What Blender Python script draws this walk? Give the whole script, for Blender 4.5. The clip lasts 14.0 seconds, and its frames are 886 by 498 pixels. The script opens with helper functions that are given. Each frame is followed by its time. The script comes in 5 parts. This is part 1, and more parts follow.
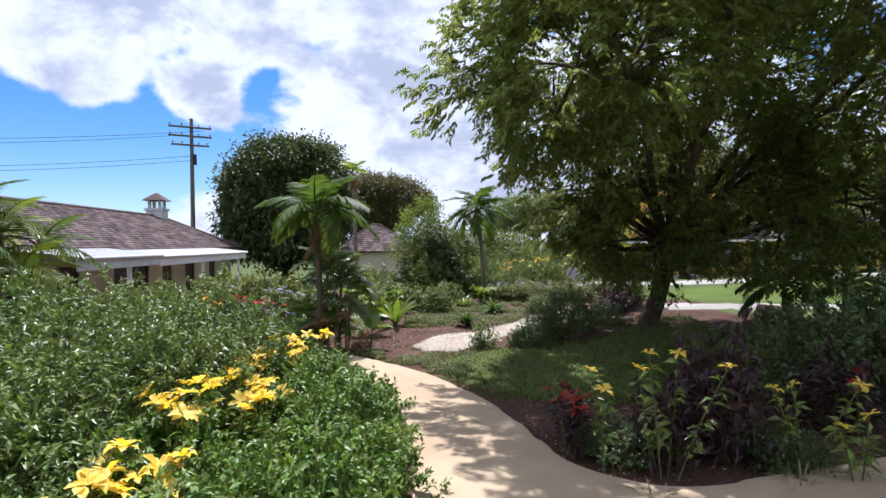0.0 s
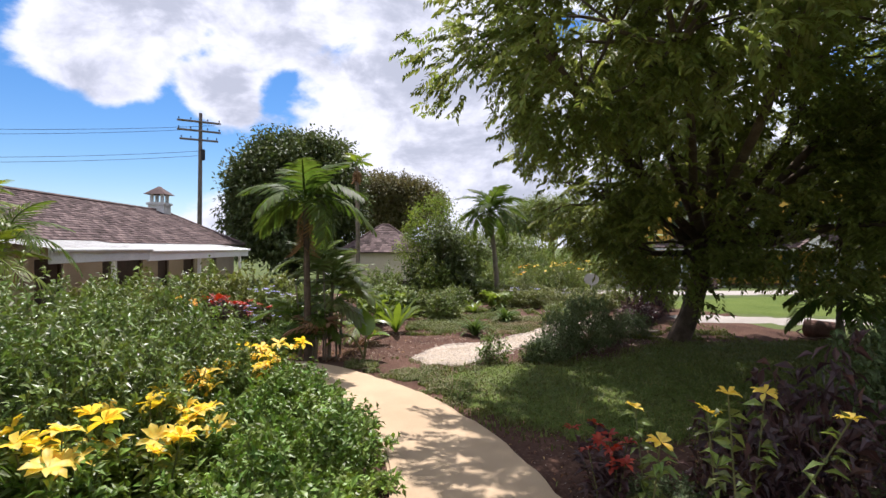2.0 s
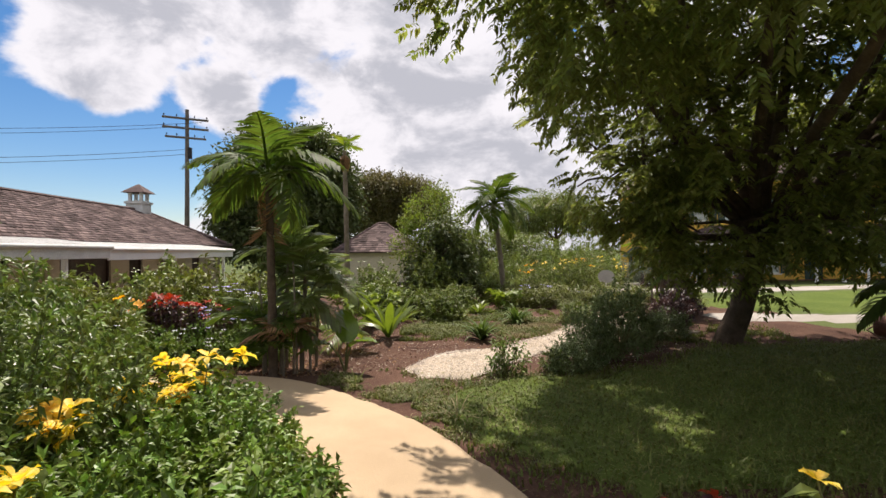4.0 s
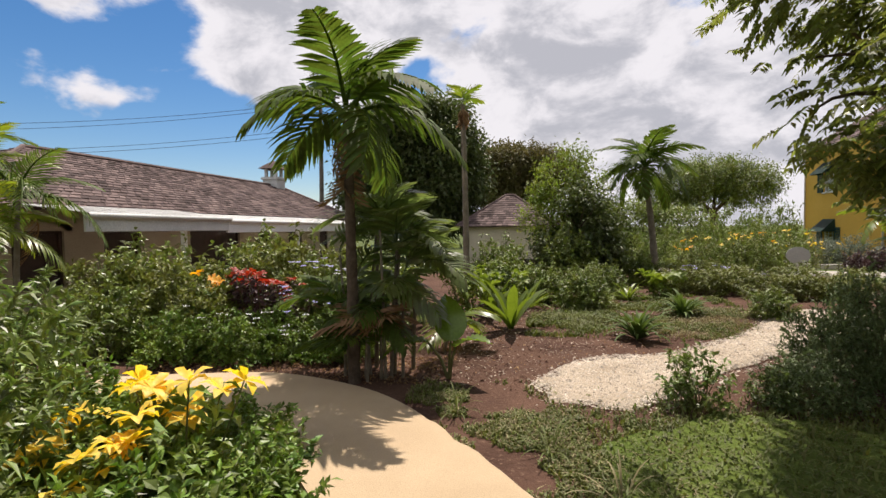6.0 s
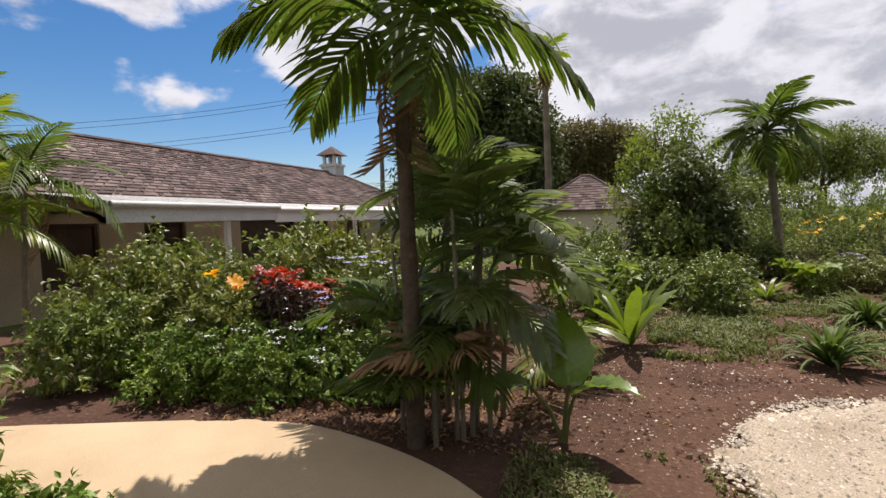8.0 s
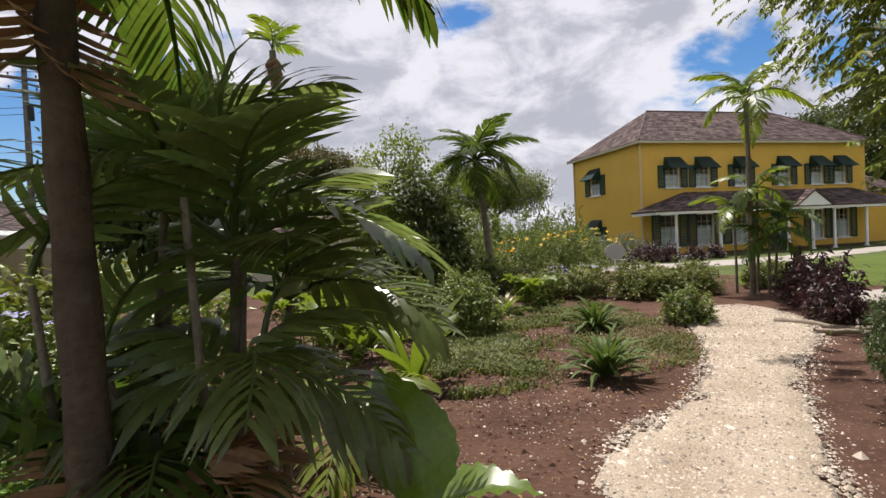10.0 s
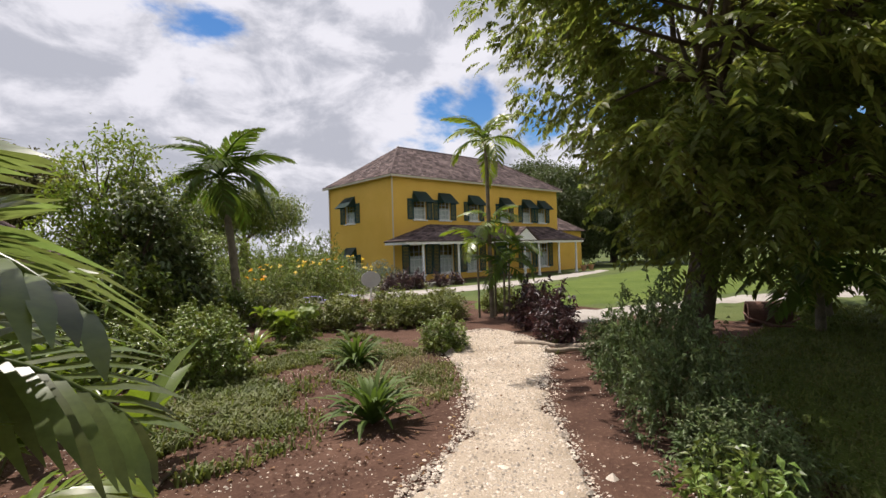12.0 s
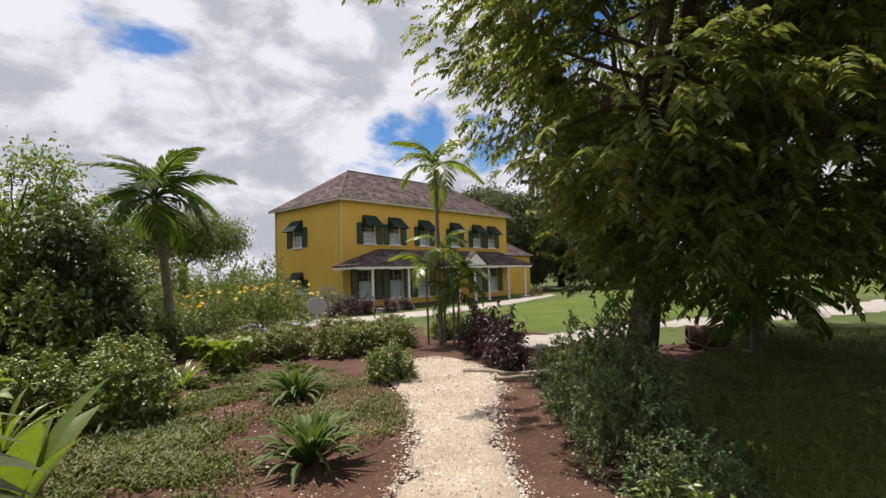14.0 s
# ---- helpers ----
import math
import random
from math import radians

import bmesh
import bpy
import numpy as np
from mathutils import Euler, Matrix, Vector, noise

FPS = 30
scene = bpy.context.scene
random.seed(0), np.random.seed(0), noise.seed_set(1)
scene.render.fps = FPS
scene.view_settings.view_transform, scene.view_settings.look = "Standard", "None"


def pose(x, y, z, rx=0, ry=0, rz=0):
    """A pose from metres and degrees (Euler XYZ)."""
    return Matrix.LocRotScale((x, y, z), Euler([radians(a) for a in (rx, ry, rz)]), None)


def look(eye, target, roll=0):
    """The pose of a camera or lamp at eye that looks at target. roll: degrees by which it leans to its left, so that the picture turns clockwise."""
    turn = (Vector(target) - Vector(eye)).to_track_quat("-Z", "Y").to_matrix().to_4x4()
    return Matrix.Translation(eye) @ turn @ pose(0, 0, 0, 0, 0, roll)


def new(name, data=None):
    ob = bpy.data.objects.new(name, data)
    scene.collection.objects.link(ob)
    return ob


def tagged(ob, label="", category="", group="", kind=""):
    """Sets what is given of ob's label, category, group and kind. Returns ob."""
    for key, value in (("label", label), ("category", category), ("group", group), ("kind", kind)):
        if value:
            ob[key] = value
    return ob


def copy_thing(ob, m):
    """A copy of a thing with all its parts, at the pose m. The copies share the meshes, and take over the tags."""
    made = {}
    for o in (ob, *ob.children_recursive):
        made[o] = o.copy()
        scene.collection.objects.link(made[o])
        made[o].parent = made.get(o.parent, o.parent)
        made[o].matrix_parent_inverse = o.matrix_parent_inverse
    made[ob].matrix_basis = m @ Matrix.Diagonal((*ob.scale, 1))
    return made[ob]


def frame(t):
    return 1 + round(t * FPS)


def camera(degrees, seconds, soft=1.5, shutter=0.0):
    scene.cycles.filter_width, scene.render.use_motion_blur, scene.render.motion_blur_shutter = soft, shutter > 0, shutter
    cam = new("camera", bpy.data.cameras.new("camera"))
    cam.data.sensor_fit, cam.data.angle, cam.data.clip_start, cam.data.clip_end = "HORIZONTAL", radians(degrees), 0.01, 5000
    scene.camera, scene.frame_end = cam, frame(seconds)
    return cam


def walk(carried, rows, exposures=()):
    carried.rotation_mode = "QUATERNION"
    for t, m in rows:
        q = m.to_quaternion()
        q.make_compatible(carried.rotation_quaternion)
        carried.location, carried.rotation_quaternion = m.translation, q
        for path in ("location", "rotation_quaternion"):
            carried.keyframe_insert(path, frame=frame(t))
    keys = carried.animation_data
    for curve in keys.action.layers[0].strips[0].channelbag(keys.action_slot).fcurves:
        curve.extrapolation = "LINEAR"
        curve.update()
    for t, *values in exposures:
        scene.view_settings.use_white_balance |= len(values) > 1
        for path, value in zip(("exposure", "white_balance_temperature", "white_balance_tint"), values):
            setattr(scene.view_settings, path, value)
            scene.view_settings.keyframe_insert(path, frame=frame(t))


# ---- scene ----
cam = camera(83.5, 14.0)
PATH = [
    (0, (1.628, 2.002, 2.002), (1.803, 3.994, 1.977), -1.1),
    (0.5, (1.705, 2.301, 1.974), (1.815, 4.298, 1.937), -1.0),
    (1, (1.744, 2.651, 1.954), (1.926, 4.642, 1.945), -2.0),
    (1.5, (1.803, 2.907, 1.957), (1.995, 4.898, 1.945), -1.9),
    (2, (1.853, 3.142, 1.893), (1.975, 5.139, 1.885), 0.2),
    (2.5, (1.853, 3.407, 1.805), (1.989, 5.403, 1.824), -0.1),
    (2.7, (1.801, 3.606, 1.710), (1.943, 5.601, 1.724), -0.5),
    (4.8, (2.051, 5.570, 1.566), (2.119, 7.569, 1.569), -0.3),
    (5, (2.050, 5.792, 1.538), (2.082, 7.792, 1.532), -0.4),
    (5.5, (2.011, 6.309, 1.506), (1.892, 8.304, 1.447), -1.5),
    (6, (1.976, 6.765, 1.499), (1.574, 8.723, 1.418), -0.7),
    (6.5, (1.855, 7.222, 1.477), (1.279, 9.134, 1.365), -0.9),
    (7, (1.739, 7.679, 1.439), (1.089, 9.565, 1.299), -1.8),
    (7.2, (1.667, 7.865, 1.446), (0.990, 9.740, 1.296), -2.0),
    (9.3, (0.843, 9.315, 1.376), (0.758, 11.312, 1.309), -1.6),
    (9.5, (0.799, 9.503, 1.357), (0.910, 11.499, 1.290), -1.5),
    (10, (0.797, 9.725, 1.345), (1.273, 11.667, 1.288), -2.7),
    (10.5, (0.867, 9.941, 1.341), (1.574, 11.811, 1.319), -2.6),
    (11, (0.940, 10.082, 1.342), (1.837, 11.870, 1.330), -1.8),
    (11.5, (0.961, 10.198, 1.359), (2.101, 11.841, 1.357), -0.8),
    (12, (0.992, 10.285, 1.357), (2.325, 11.776, 1.370), -1.7),
    (12.5, (1.029, 10.367, 1.359), (2.501, 11.721, 1.402), -2.2),
    (13, (1.100, 10.427, 1.351), (2.637, 11.704, 1.433), -2.3),
    (13.5, (1.128, 10.414, 1.361), (2.639, 11.721, 1.460), -2.0),
    (14, (1.137, 10.371, 1.373), (2.610, 11.720, 1.479), -1.7),
]
walk(cam, [(t, look(eye, target, roll)) for t, eye, target, roll in PATH], [(0, 0.55, 5450, 18), (2.7, 0.55, 6250, 19), (4.8, 0.3, 6650, 15), (7.0, 0.27, 6500, 16), (10, 0.27, 6350, 16), (14, 0.27, 6400, 16)])

# ---- world and sun ----
SUN_AZ, SUN_EL = 4.0, 66.0     # degrees to the right of +y, degrees up
GAPS = [(-46, 13, 15, 0.9), (-34, 5, 13, 0.9), (-24, 8, 9, 0.6), (-21, 20, 5, 0.5), (-13, 14, 6, 0.5), (-8, 24, 6, 0.5), (-62, 10, 17, 0.8), (15, 21, 9, 0.5), (44, 17, 6, 0.62), (53, 12, 5, 0.65), (28, 14, 38, -0.55), (-31, 21, 9, -0.8), (-21, 15, 5, -0.7), (-49, 25, 9, -0.6), (-29, 13, 4, -0.4), (4, 15, 10, -0.35), (30, 15, 12, -0.2)]


def toward(az, el):
    a, e = radians(az), radians(el)
    return Vector((math.sin(a) * math.cos(e), math.cos(a) * math.cos(e), math.sin(e)))


def make_world():
    w = bpy.data.worlds.new("sky")
    scene.world = w
    w.use_nodes = True
    nt = w.node_tree
    nt.nodes.clear()
    N, L = nt.nodes.new, nt.links.new

    def math_node(op, a, b=None, c=None):
        n = N("ShaderNodeMath")
        n.operation = op
        for k, v in enumerate((a, b, c)):
            if v is None:
                continue
            if isinstance(v, (int, float)):
                n.inputs[k].default_value = v
            else:
                L(v, n.inputs[k])
        return n.outputs[0]

    sky = N("ShaderNodeTexSky")
    sky.sky_type, sky.sun_disc = "NISHITA", False
    sky.sun_elevation, sky.sun_rotation = radians(SUN_EL), radians(SUN_AZ)
    sky.air_density, sky.dust_density, sky.ozone_density = 1.0, 0.4, 2.0
    deep = N("ShaderNodeHueSaturation")
    deep.inputs["Saturation"].default_value, deep.inputs["Value"].default_value = 1.35, 0.95
    L(sky.outputs[0], deep.inputs["Color"])
    tc = N("ShaderNodeTexCoord")
    sep = N("ShaderNodeSeparateXYZ")
    L(tc.outputs["Generated"], sep.inputs[0])
    # clouds: soft heaps, a little flattened
    flat = N("ShaderNodeCombineXYZ")
    L(sep.outputs[0], flat.inputs[0]), L(sep.outputs[1], flat.inputs[1])
    L(math_node("MULTIPLY", sep.outputs[2], 1.7), flat.inputs[2])

    def fbm(scale, detail, rough, shift, dist=0.0):
        m = N("ShaderNodeMapping")
        m.inputs["Location"].default_value = shift
        L(flat.outputs[0], m.inputs[0])
        n = N("ShaderNodeTexNoise")
        n.inputs["Scale"].default_value, n.inputs["Detail"].default_value = scale, detail
        n.inputs["Roughness"].default_value, n.inputs["Distortion"].default_value = rough, dist
        L(m.outputs[0], n.inputs["Vector"])
        return n.outputs["Fac"]

    puff = fbm(2.9, 10, 0.55, (3.1, 1.7, 0.4), 0.15)
    body = math_node("MULTIPLY_ADD", puff, 1.9, -0.43)
    for az, el, size, weight in GAPS:
        dot = N("ShaderNodeVectorMath")
        dot.operation = "DOT_PRODUCT"
        L(tc.outputs["Generated"], dot.inputs[0])
        dot.inputs[1].default_value = toward(az, el)
        r = N("ShaderNodeMapRange")
        r.interpolation_type = "SMOOTHSTEP"
        r.inputs["From Min"].default_value, r.inputs["From Max"].default_value = math.cos(radians(size)), 1.0
        r.inputs["To Min"].default_value, r.inputs["To Max"].default_value = 0.0, 0.3 * weight
        L(dot.outputs["Value"], r.inputs["Value"])
        body = math_node("SUBTRACT", body, r.outputs[0])
    cover = N("ShaderNodeMapRange")
    cover.interpolation_type = "SMOOTHSTEP"
    cover.inputs["From Min"].default_value, cover.inputs["From Max"].default_value = 0.33, 0.49
    L(body, cover.inputs["Value"])
    thick = N("ShaderNodeMapRange")
    thick.interpolation_type = "SMOOTHSTEP"
    thick.inputs["From Min"].default_value, thick.inputs["From Max"].default_value = 0.48, 0.68
    L(math_node("ADD", math_node("MULTIPLY", body, 0.22), math_node("MULTIPLY", fbm(6.5, 12, 0.6, (9, 4, 2), 0.3), 0.85)), thick.inputs["Value"])
    tone = N("ShaderNodeMix")
    tone.data_type = "RGBA"
    tone.inputs["A"].default_value, tone.inputs["B"].default_value = (7.5, 7.55, 7.75, 1), (4.3, 4.5, 4.9, 1)
    L(thick.outputs[0], tone.inputs["Factor"])
    mix = N("ShaderNodeMix")
    mix.data_type = "RGBA"
    L(cover.outputs[0], mix.inputs["Factor"])
    L(deep.outputs[0], mix.inputs["A"]), L(tone.outputs["Result"], mix.inputs["B"])
    bg = N("ShaderNodeBackground")
    bg.inputs["Strength"].default_value = 0.095
    L(mix.outputs["Result"], bg.inputs["Color"])
    out = N("ShaderNodeOutputWorld")
    L(bg.outputs[0], out.inputs["Surface"])


make_world()
sun = new("sun", bpy.data.lights.new("sun", "SUN"))
sun.data.energy, sun.data.angle, sun.data.color = 5.0, radians(0.55), (1.0, 0.94, 0.83)
sun.matrix_world = look(toward(SUN_AZ, SUN_EL) * 60, (0, 0, 0))

# ---- materials ----


def material(name, c1, c2, scale=8.0, rough=0.7, bump=0.2, fine=60.0, spec=0.4, island=0.0, leafy=0.0, metal=0.0, c3=None, patch=0.6, objects=0.0, detail=6.0):
    """Two tones mixed by coarse noise, a fine grain in bump and value, optional tint per island or per object, optional light through thin leaves."""
    m = bpy.data.materials.new(name)
    m.use_nodes = True
    nt = m.node_tree
    N, L = nt.nodes.new, nt.links.new
    b = nt.nodes["Principled BSDF"]
    tc = N("ShaderNodeTexCoord")
    big, small = N("ShaderNodeTexNoise"), N("ShaderNodeTexNoise")
    for n, s in ((big, scale), (small, fine)):
        n.inputs["Scale"].default_value, n.inputs["Detail"].default_value, n.inputs["Roughness"].default_value = s, detail, 0.6
        L(tc.outputs["Object"], n.inputs["Vector"])
    ramp = N("ShaderNodeMapRange")
    ramp.inputs["From Min"].default_value, ramp.inputs["From Max"].default_value = 0.32, 0.68
    L(big.outputs["Fac"], ramp.inputs["Value"])
    mix = N("ShaderNodeMix")
    mix.data_type = "RGBA"
    mix.inputs["A"].default_value, mix.inputs["B"].default_value = (*c1, 1), (*c2, 1)
    L(ramp.outputs[0], mix.inputs["Factor"])
    colour = mix.outputs["Result"]
    if c3:
        more = N("ShaderNodeMix")
        more.data_type = "RGBA"
        more.inputs["B"].default_value = (*c3, 1)
        r2 = N("ShaderNodeMapRange")
        r2.inputs["From Min"].default_value, r2.inputs["From Max"].default_value = patch, patch + 0.12
        L(small.outputs["Fac"], r2.inputs["Value"])
        L(r2.outputs[0], more.inputs["Factor"]), L(colour, more.inputs["A"])
        colour = more.outputs["Result"]
    value = N("ShaderNodeHueSaturation")
    L(colour, value.inputs["Color"])
    grain = N("ShaderNodeMapRange")
    grain.inputs["From Min"].default_value, grain.inputs["From Max"].default_value = 0.25, 0.75
    grain.inputs["To Min"].default_value, grain.inputs["To Max"].default_value = 0.8, 1.2
    L(small.outputs["Fac"], grain.inputs["Value"])
    val = grain.outputs[0]
    for amount, node, sock in ((island, "ShaderNodeNewGeometry", "Random Per Island"), (objects, "ShaderNodeObjectInfo", "Random")):
        if not amount:
            continue
        g = N(node)
        r = N("ShaderNodeMapRange")
        r.inputs["To Min"].default_value, r.inputs["To Max"].default_value = 1 - amount, 1 + amount
        L(g.outputs[sock], r.inputs["Value"])
        times = N("ShaderNodeMath")
        times.operation = "MULTIPLY"
        L(val, times.inputs[0]), L(r.outputs[0], times.inputs[1])
        val = times.outputs[0]
        if leafy:
            hue = N("ShaderNodeMapRange")
            hue.inputs["To Min"].default_value, hue.inputs["To Max"].default_value = 0.475, 0.515
            L(g.outputs[sock], hue.inputs["Value"])
            L(hue.outputs[0], value.inputs["Hue"])
    L(val, value.inputs["Value"])
    L(value.outputs[0], b.inputs["Base Color"])
    b.inputs["Roughness"].default_value, b.inputs["Metallic"].default_value = rough, metal
    b.inputs["Specular IOR Level"].default_value = spec
    if bump:
        bp = N("ShaderNodeBump")
        bp.inputs["Strength"].default_value, bp.inputs["Distance"].default_value = bump, 0.02
        L(small.outputs["Fac"], bp.inputs["Height"])
        L(bp.outputs[0], b.inputs["Normal"])
    if leafy:
        tr = N("ShaderNodeBsdfTranslucent")
        boost = N("ShaderNodeHueSaturation")
        boost.inputs["Saturation"].default_value, boost.inputs["Value"].default_value = 1.1, 1.6
        L(value.outputs[0], boost.inputs["Color"]), L(boost.outputs[0], tr.inputs["Color"])
        ms = N("ShaderNodeMixShader")
        ms.inputs[0].default_value = leafy
        L(b.outputs[0], ms.inputs[1]), L(tr.outputs[0], ms.inputs[2])
        L(ms.outputs[0], nt.nodes["Material Output"].inputs["Surface"])
    return m


def leaf_mat(name, c1, c2, rough=0.45, leafy=0.35, island=0.3, spec=0.4, scale=2.0):
    return material(name, c1, c2, scale, rough, 0.0, 40.0, spec, island, leafy, detail=3.0)


M = dict(
    soil=material("soil", (0.066, 0.036, 0.026), (0.125, 0.07, 0.049), 1.3, 0.95, 1.0, 30, 0.1, c3=(0.19, 0.125, 0.09), patch=0.6),
    concrete=material("tan_concrete", (0.42, 0.31, 0.195), (0.54, 0.41, 0.265), 0.9, 0.92, 0.35, 110, 0.2, c3=(0.36, 0.25, 0.16), patch=0.6),
    kerbstone=material("kerb_stone", (0.4, 0.37, 0.32), (0.56, 0.52, 0.45), 2.0, 0.9, 0.4, 50, 0.2),
    gravel=material("gravel_bed", (0.40, 0.32, 0.235), (0.54, 0.45, 0.35), 2.2, 0.95, 1.0, 70, 0.1, c3=(0.27, 0.17, 0.11), patch=0.64),
    pebble=material("pale_pebble", (0.40, 0.335, 0.265), (0.63, 0.555, 0.465), 3.0, 0.85, 0.2, 60, 0.3, island=0.5),
    road=material("pale_road", (0.30, 0.27, 0.235), (0.40, 0.365, 0.325), 0.8, 0.9, 0.4, 60, 0.2),
    field=material("field_turf", (0.06, 0.085, 0.025), (0.11, 0.13, 0.045), 0.3, 0.95, 0.6, 20, 0.1),
    lawn=material("lawn_turf", (0.075, 0.11, 0.02), (0.115, 0.15, 0.032), 0.7, 0.9, 0.8, 45, 0.1),
    grass=leaf_mat("grass_blade", (0.092, 0.120, 0.023), (0.154, 0.165, 0.046), 0.6, 0.3, 0.35),
    drygrass=leaf_mat("dry_grass", (0.22, 0.19, 0.09), (0.32, 0.27, 0.14), 0.7, 0.2, 0.3),
    neem=leaf_mat("tree_leaflet", (0.115, 0.145, 0.034), (0.19, 0.215, 0.055), 0.5, 0.5, 0.35, 0.35, 0.6),
    willow=leaf_mat("narrow_leaf", (0.085, 0.140, 0.028), (0.190, 0.240, 0.052), 0.4, 0.18, 0.5, 0.45),
    cover=leaf_mat("ground_cover_leaf", (0.091, 0.160, 0.027), (0.193, 0.264, 0.039), 0.45, 0.18, 0.5, 0.4),
    shrub=leaf_mat("shrub_leaf", (0.096, 0.145, 0.030), (0.217, 0.255, 0.048), 0.4, 0.18, 0.5, 0.45),
    olive=leaf_mat("yellow_green_leaf", (0.11, 0.165, 0.025), (0.21, 0.26, 0.045), 0.5, 0.35, 0.3),
    dark=leaf_mat("dark_crown_leaf", (0.050, 0.074, 0.022), (0.105, 0.128, 0.036), 0.5, 0.2, 0.35),
    brown_crown=leaf_mat("brownish_crown_leaf", (0.080, 0.084, 0.025), (0.145, 0.119, 0.038), 0.6, 0.2, 0.3),
    grey_leaf=leaf_mat("grey_green_leaf", (0.12, 0.15, 0.10), (0.2, 0.22, 0.16), 0.6, 0.2, 0.3),
    rangy=leaf_mat("rangy_bush_leaf", (0.075, 0.11, 0.038), (0.135, 0.175, 0.065), 0.5, 0.2, 0.4, 0.35),
    fresh=leaf_mat("fresh_shrub_leaf", (0.110, 0.135, 0.027), (0.198, 0.210, 0.048), 0.45, 0.22, 0.5, 0.35),
    lily=leaf_mat("strap_leaf", (0.06, 0.10, 0.02), (0.11, 0.16, 0.035), 0.6, 0.25, 0.3, 0.25),
    purple=leaf_mat("purple_leaf", (0.042, 0.022, 0.022), (0.085, 0.038, 0.034), 0.4, 0.25, 0.4, 0.5),
    red=leaf_mat("red_leaf", (0.26, 0.03, 0.025), (0.42, 0.09, 0.045), 0.45, 0.35, 0.3),
    yellow=leaf_mat("yellow_bract", (0.72, 0.52, 0.05), (0.85, 0.68, 0.16), 0.5, 0.4, 0.18),
    orange=leaf_mat("orange_petal", (0.75, 0.33, 0.04), (0.8, 0.5, 0.06), 0.5, 0.35, 0.15),
    lilac=leaf_mat("lilac_petal", (0.42, 0.38, 0.72), (0.62, 0.6, 0.85), 0.6, 0.35, 0.15),
    white_petal=leaf_mat("white_petal", (0.75, 0.75, 0.75), (0.82, 0.82, 0.8), 0.6, 0.35, 0.1),
    palm=leaf_mat("palm_leaflet", (0.050, 0.085, 0.015), (0.099, 0.145, 0.027), 0.55, 0.4, 0.3, 0.22),
    palm_light=leaf_mat("bright_palm_leaflet", (0.10, 0.155, 0.02), (0.20, 0.245, 0.036), 0.35, 0.4, 0.25, 0.5),
    palm_gloss=leaf_mat("glossy_palm_leaflet", (0.09, 0.125, 0.035), (0.15, 0.19, 0.06), 0.32, 0.45, 0.35, 0.6),
    palm_dead=leaf_mat("dead_palm_leaflet", (0.2, 0.11, 0.05), (0.32, 0.2, 0.1), 0.8, 0.2, 0.3),
    fernleaf=leaf_mat("nest_fern_leaf", (0.085, 0.13, 0.018), (0.15, 0.20, 0.03), 0.45, 0.4, 0.2, 0.5),
    taro=leaf_mat("broad_leaf", (0.10, 0.17, 0.02), (0.15, 0.23, 0.04), 0.25, 0.4, 0.15, 0.6),
    bark=material("bark", (0.07, 0.05, 0.035), (0.15, 0.115, 0.085), 5, 0.95, 0.9, 38, 0.1),
    palm_bark=material("palm_bark", (0.16, 0.13, 0.095), (0.28, 0.24, 0.18), 6, 0.9, 0.6, 50, 0.2),
    stem=material("green_stem", (0.09, 0.11, 0.035), (0.16, 0.15, 0.06), 6, 0.6, 0.2, 50, 0.3),
    yellow_wall=material("yellow_render", (0.66, 0.40, 0.07), (0.74, 0.46, 0.10), 0.5, 0.85, 0.25, 45, 0.2),
    cream_wall=material("cream_render", (0.50, 0.44, 0.33), (0.60, 0.53, 0.41), 0.6, 0.9, 0.3, 40, 0.2),
    shingle=material("wood_shingle", (0.085, 0.06, 0.056), (0.17, 0.125, 0.115), 1.2, 0.9, 0.5, 40, 0.15, island=0.55),
    tan_wall=material("tan_render", (0.34, 0.27, 0.19), (0.44, 0.36, 0.26), 0.6, 0.9, 0.3, 40, 0.2),
    white_paint=material("white_paint", (0.72, 0.72, 0.70), (0.82, 0.82, 0.8), 1.5, 0.5, 0.08, 50, 0.4),
    grey_paint=material("weathered_white_paint", (0.55, 0.55, 0.53), (0.70, 0.70, 0.68), 1.2, 0.6, 0.15, 30, 0.3),
    green_paint=material("dark_green_paint", (0.018, 0.05, 0.042), (0.03, 0.07, 0.055), 2, 0.5, 0.15, 40, 0.4),
    dark_wood=material("dark_brown_wood", (0.035, 0.02, 0.015), (0.07, 0.04, 0.03), 3, 0.6, 0.3, 40, 0.3),
    pole_wood=material("weathered_pole_wood", (0.12, 0.10, 0.085), (0.2, 0.17, 0.15), 3, 0.9, 0.4, 40, 0.2),
    iron=material("black_iron", (0.02, 0.02, 0.022), (0.035, 0.035, 0.04), 4, 0.5, 0.2, 40, 0.4, metal=0.6),
    rust=material("rusty_iron", (0.12, 0.065, 0.05), (0.22, 0.12, 0.09), 4, 0.8, 0.5, 40, 0.3, metal=0.3),
    clay=material("clay_pot", (0.3, 0.16, 0.1), (0.4, 0.24, 0.15), 4, 0.85, 0.3, 40, 0.2),
    driftwood=material("pale_driftwood", (0.3, 0.24, 0.18), (0.45, 0.38, 0.3), 5, 0.9, 0.7, 30, 0.2),
    curtain=material("white_curtain", (0.6, 0.6, 0.58), (0.72, 0.72, 0.7), 6, 0.9, 0.2, 20, 0.1),
    sign_face=material("pale_sign_paint", (0.5, 0.51, 0.48), (0.6, 0.6, 0.56), 2, 0.5, 0.1, 40, 0.3),
)
glass = bpy.data.materials.new("window_glass")
glass.use_nodes = True
_b = glass.node_tree.nodes["Principled BSDF"]
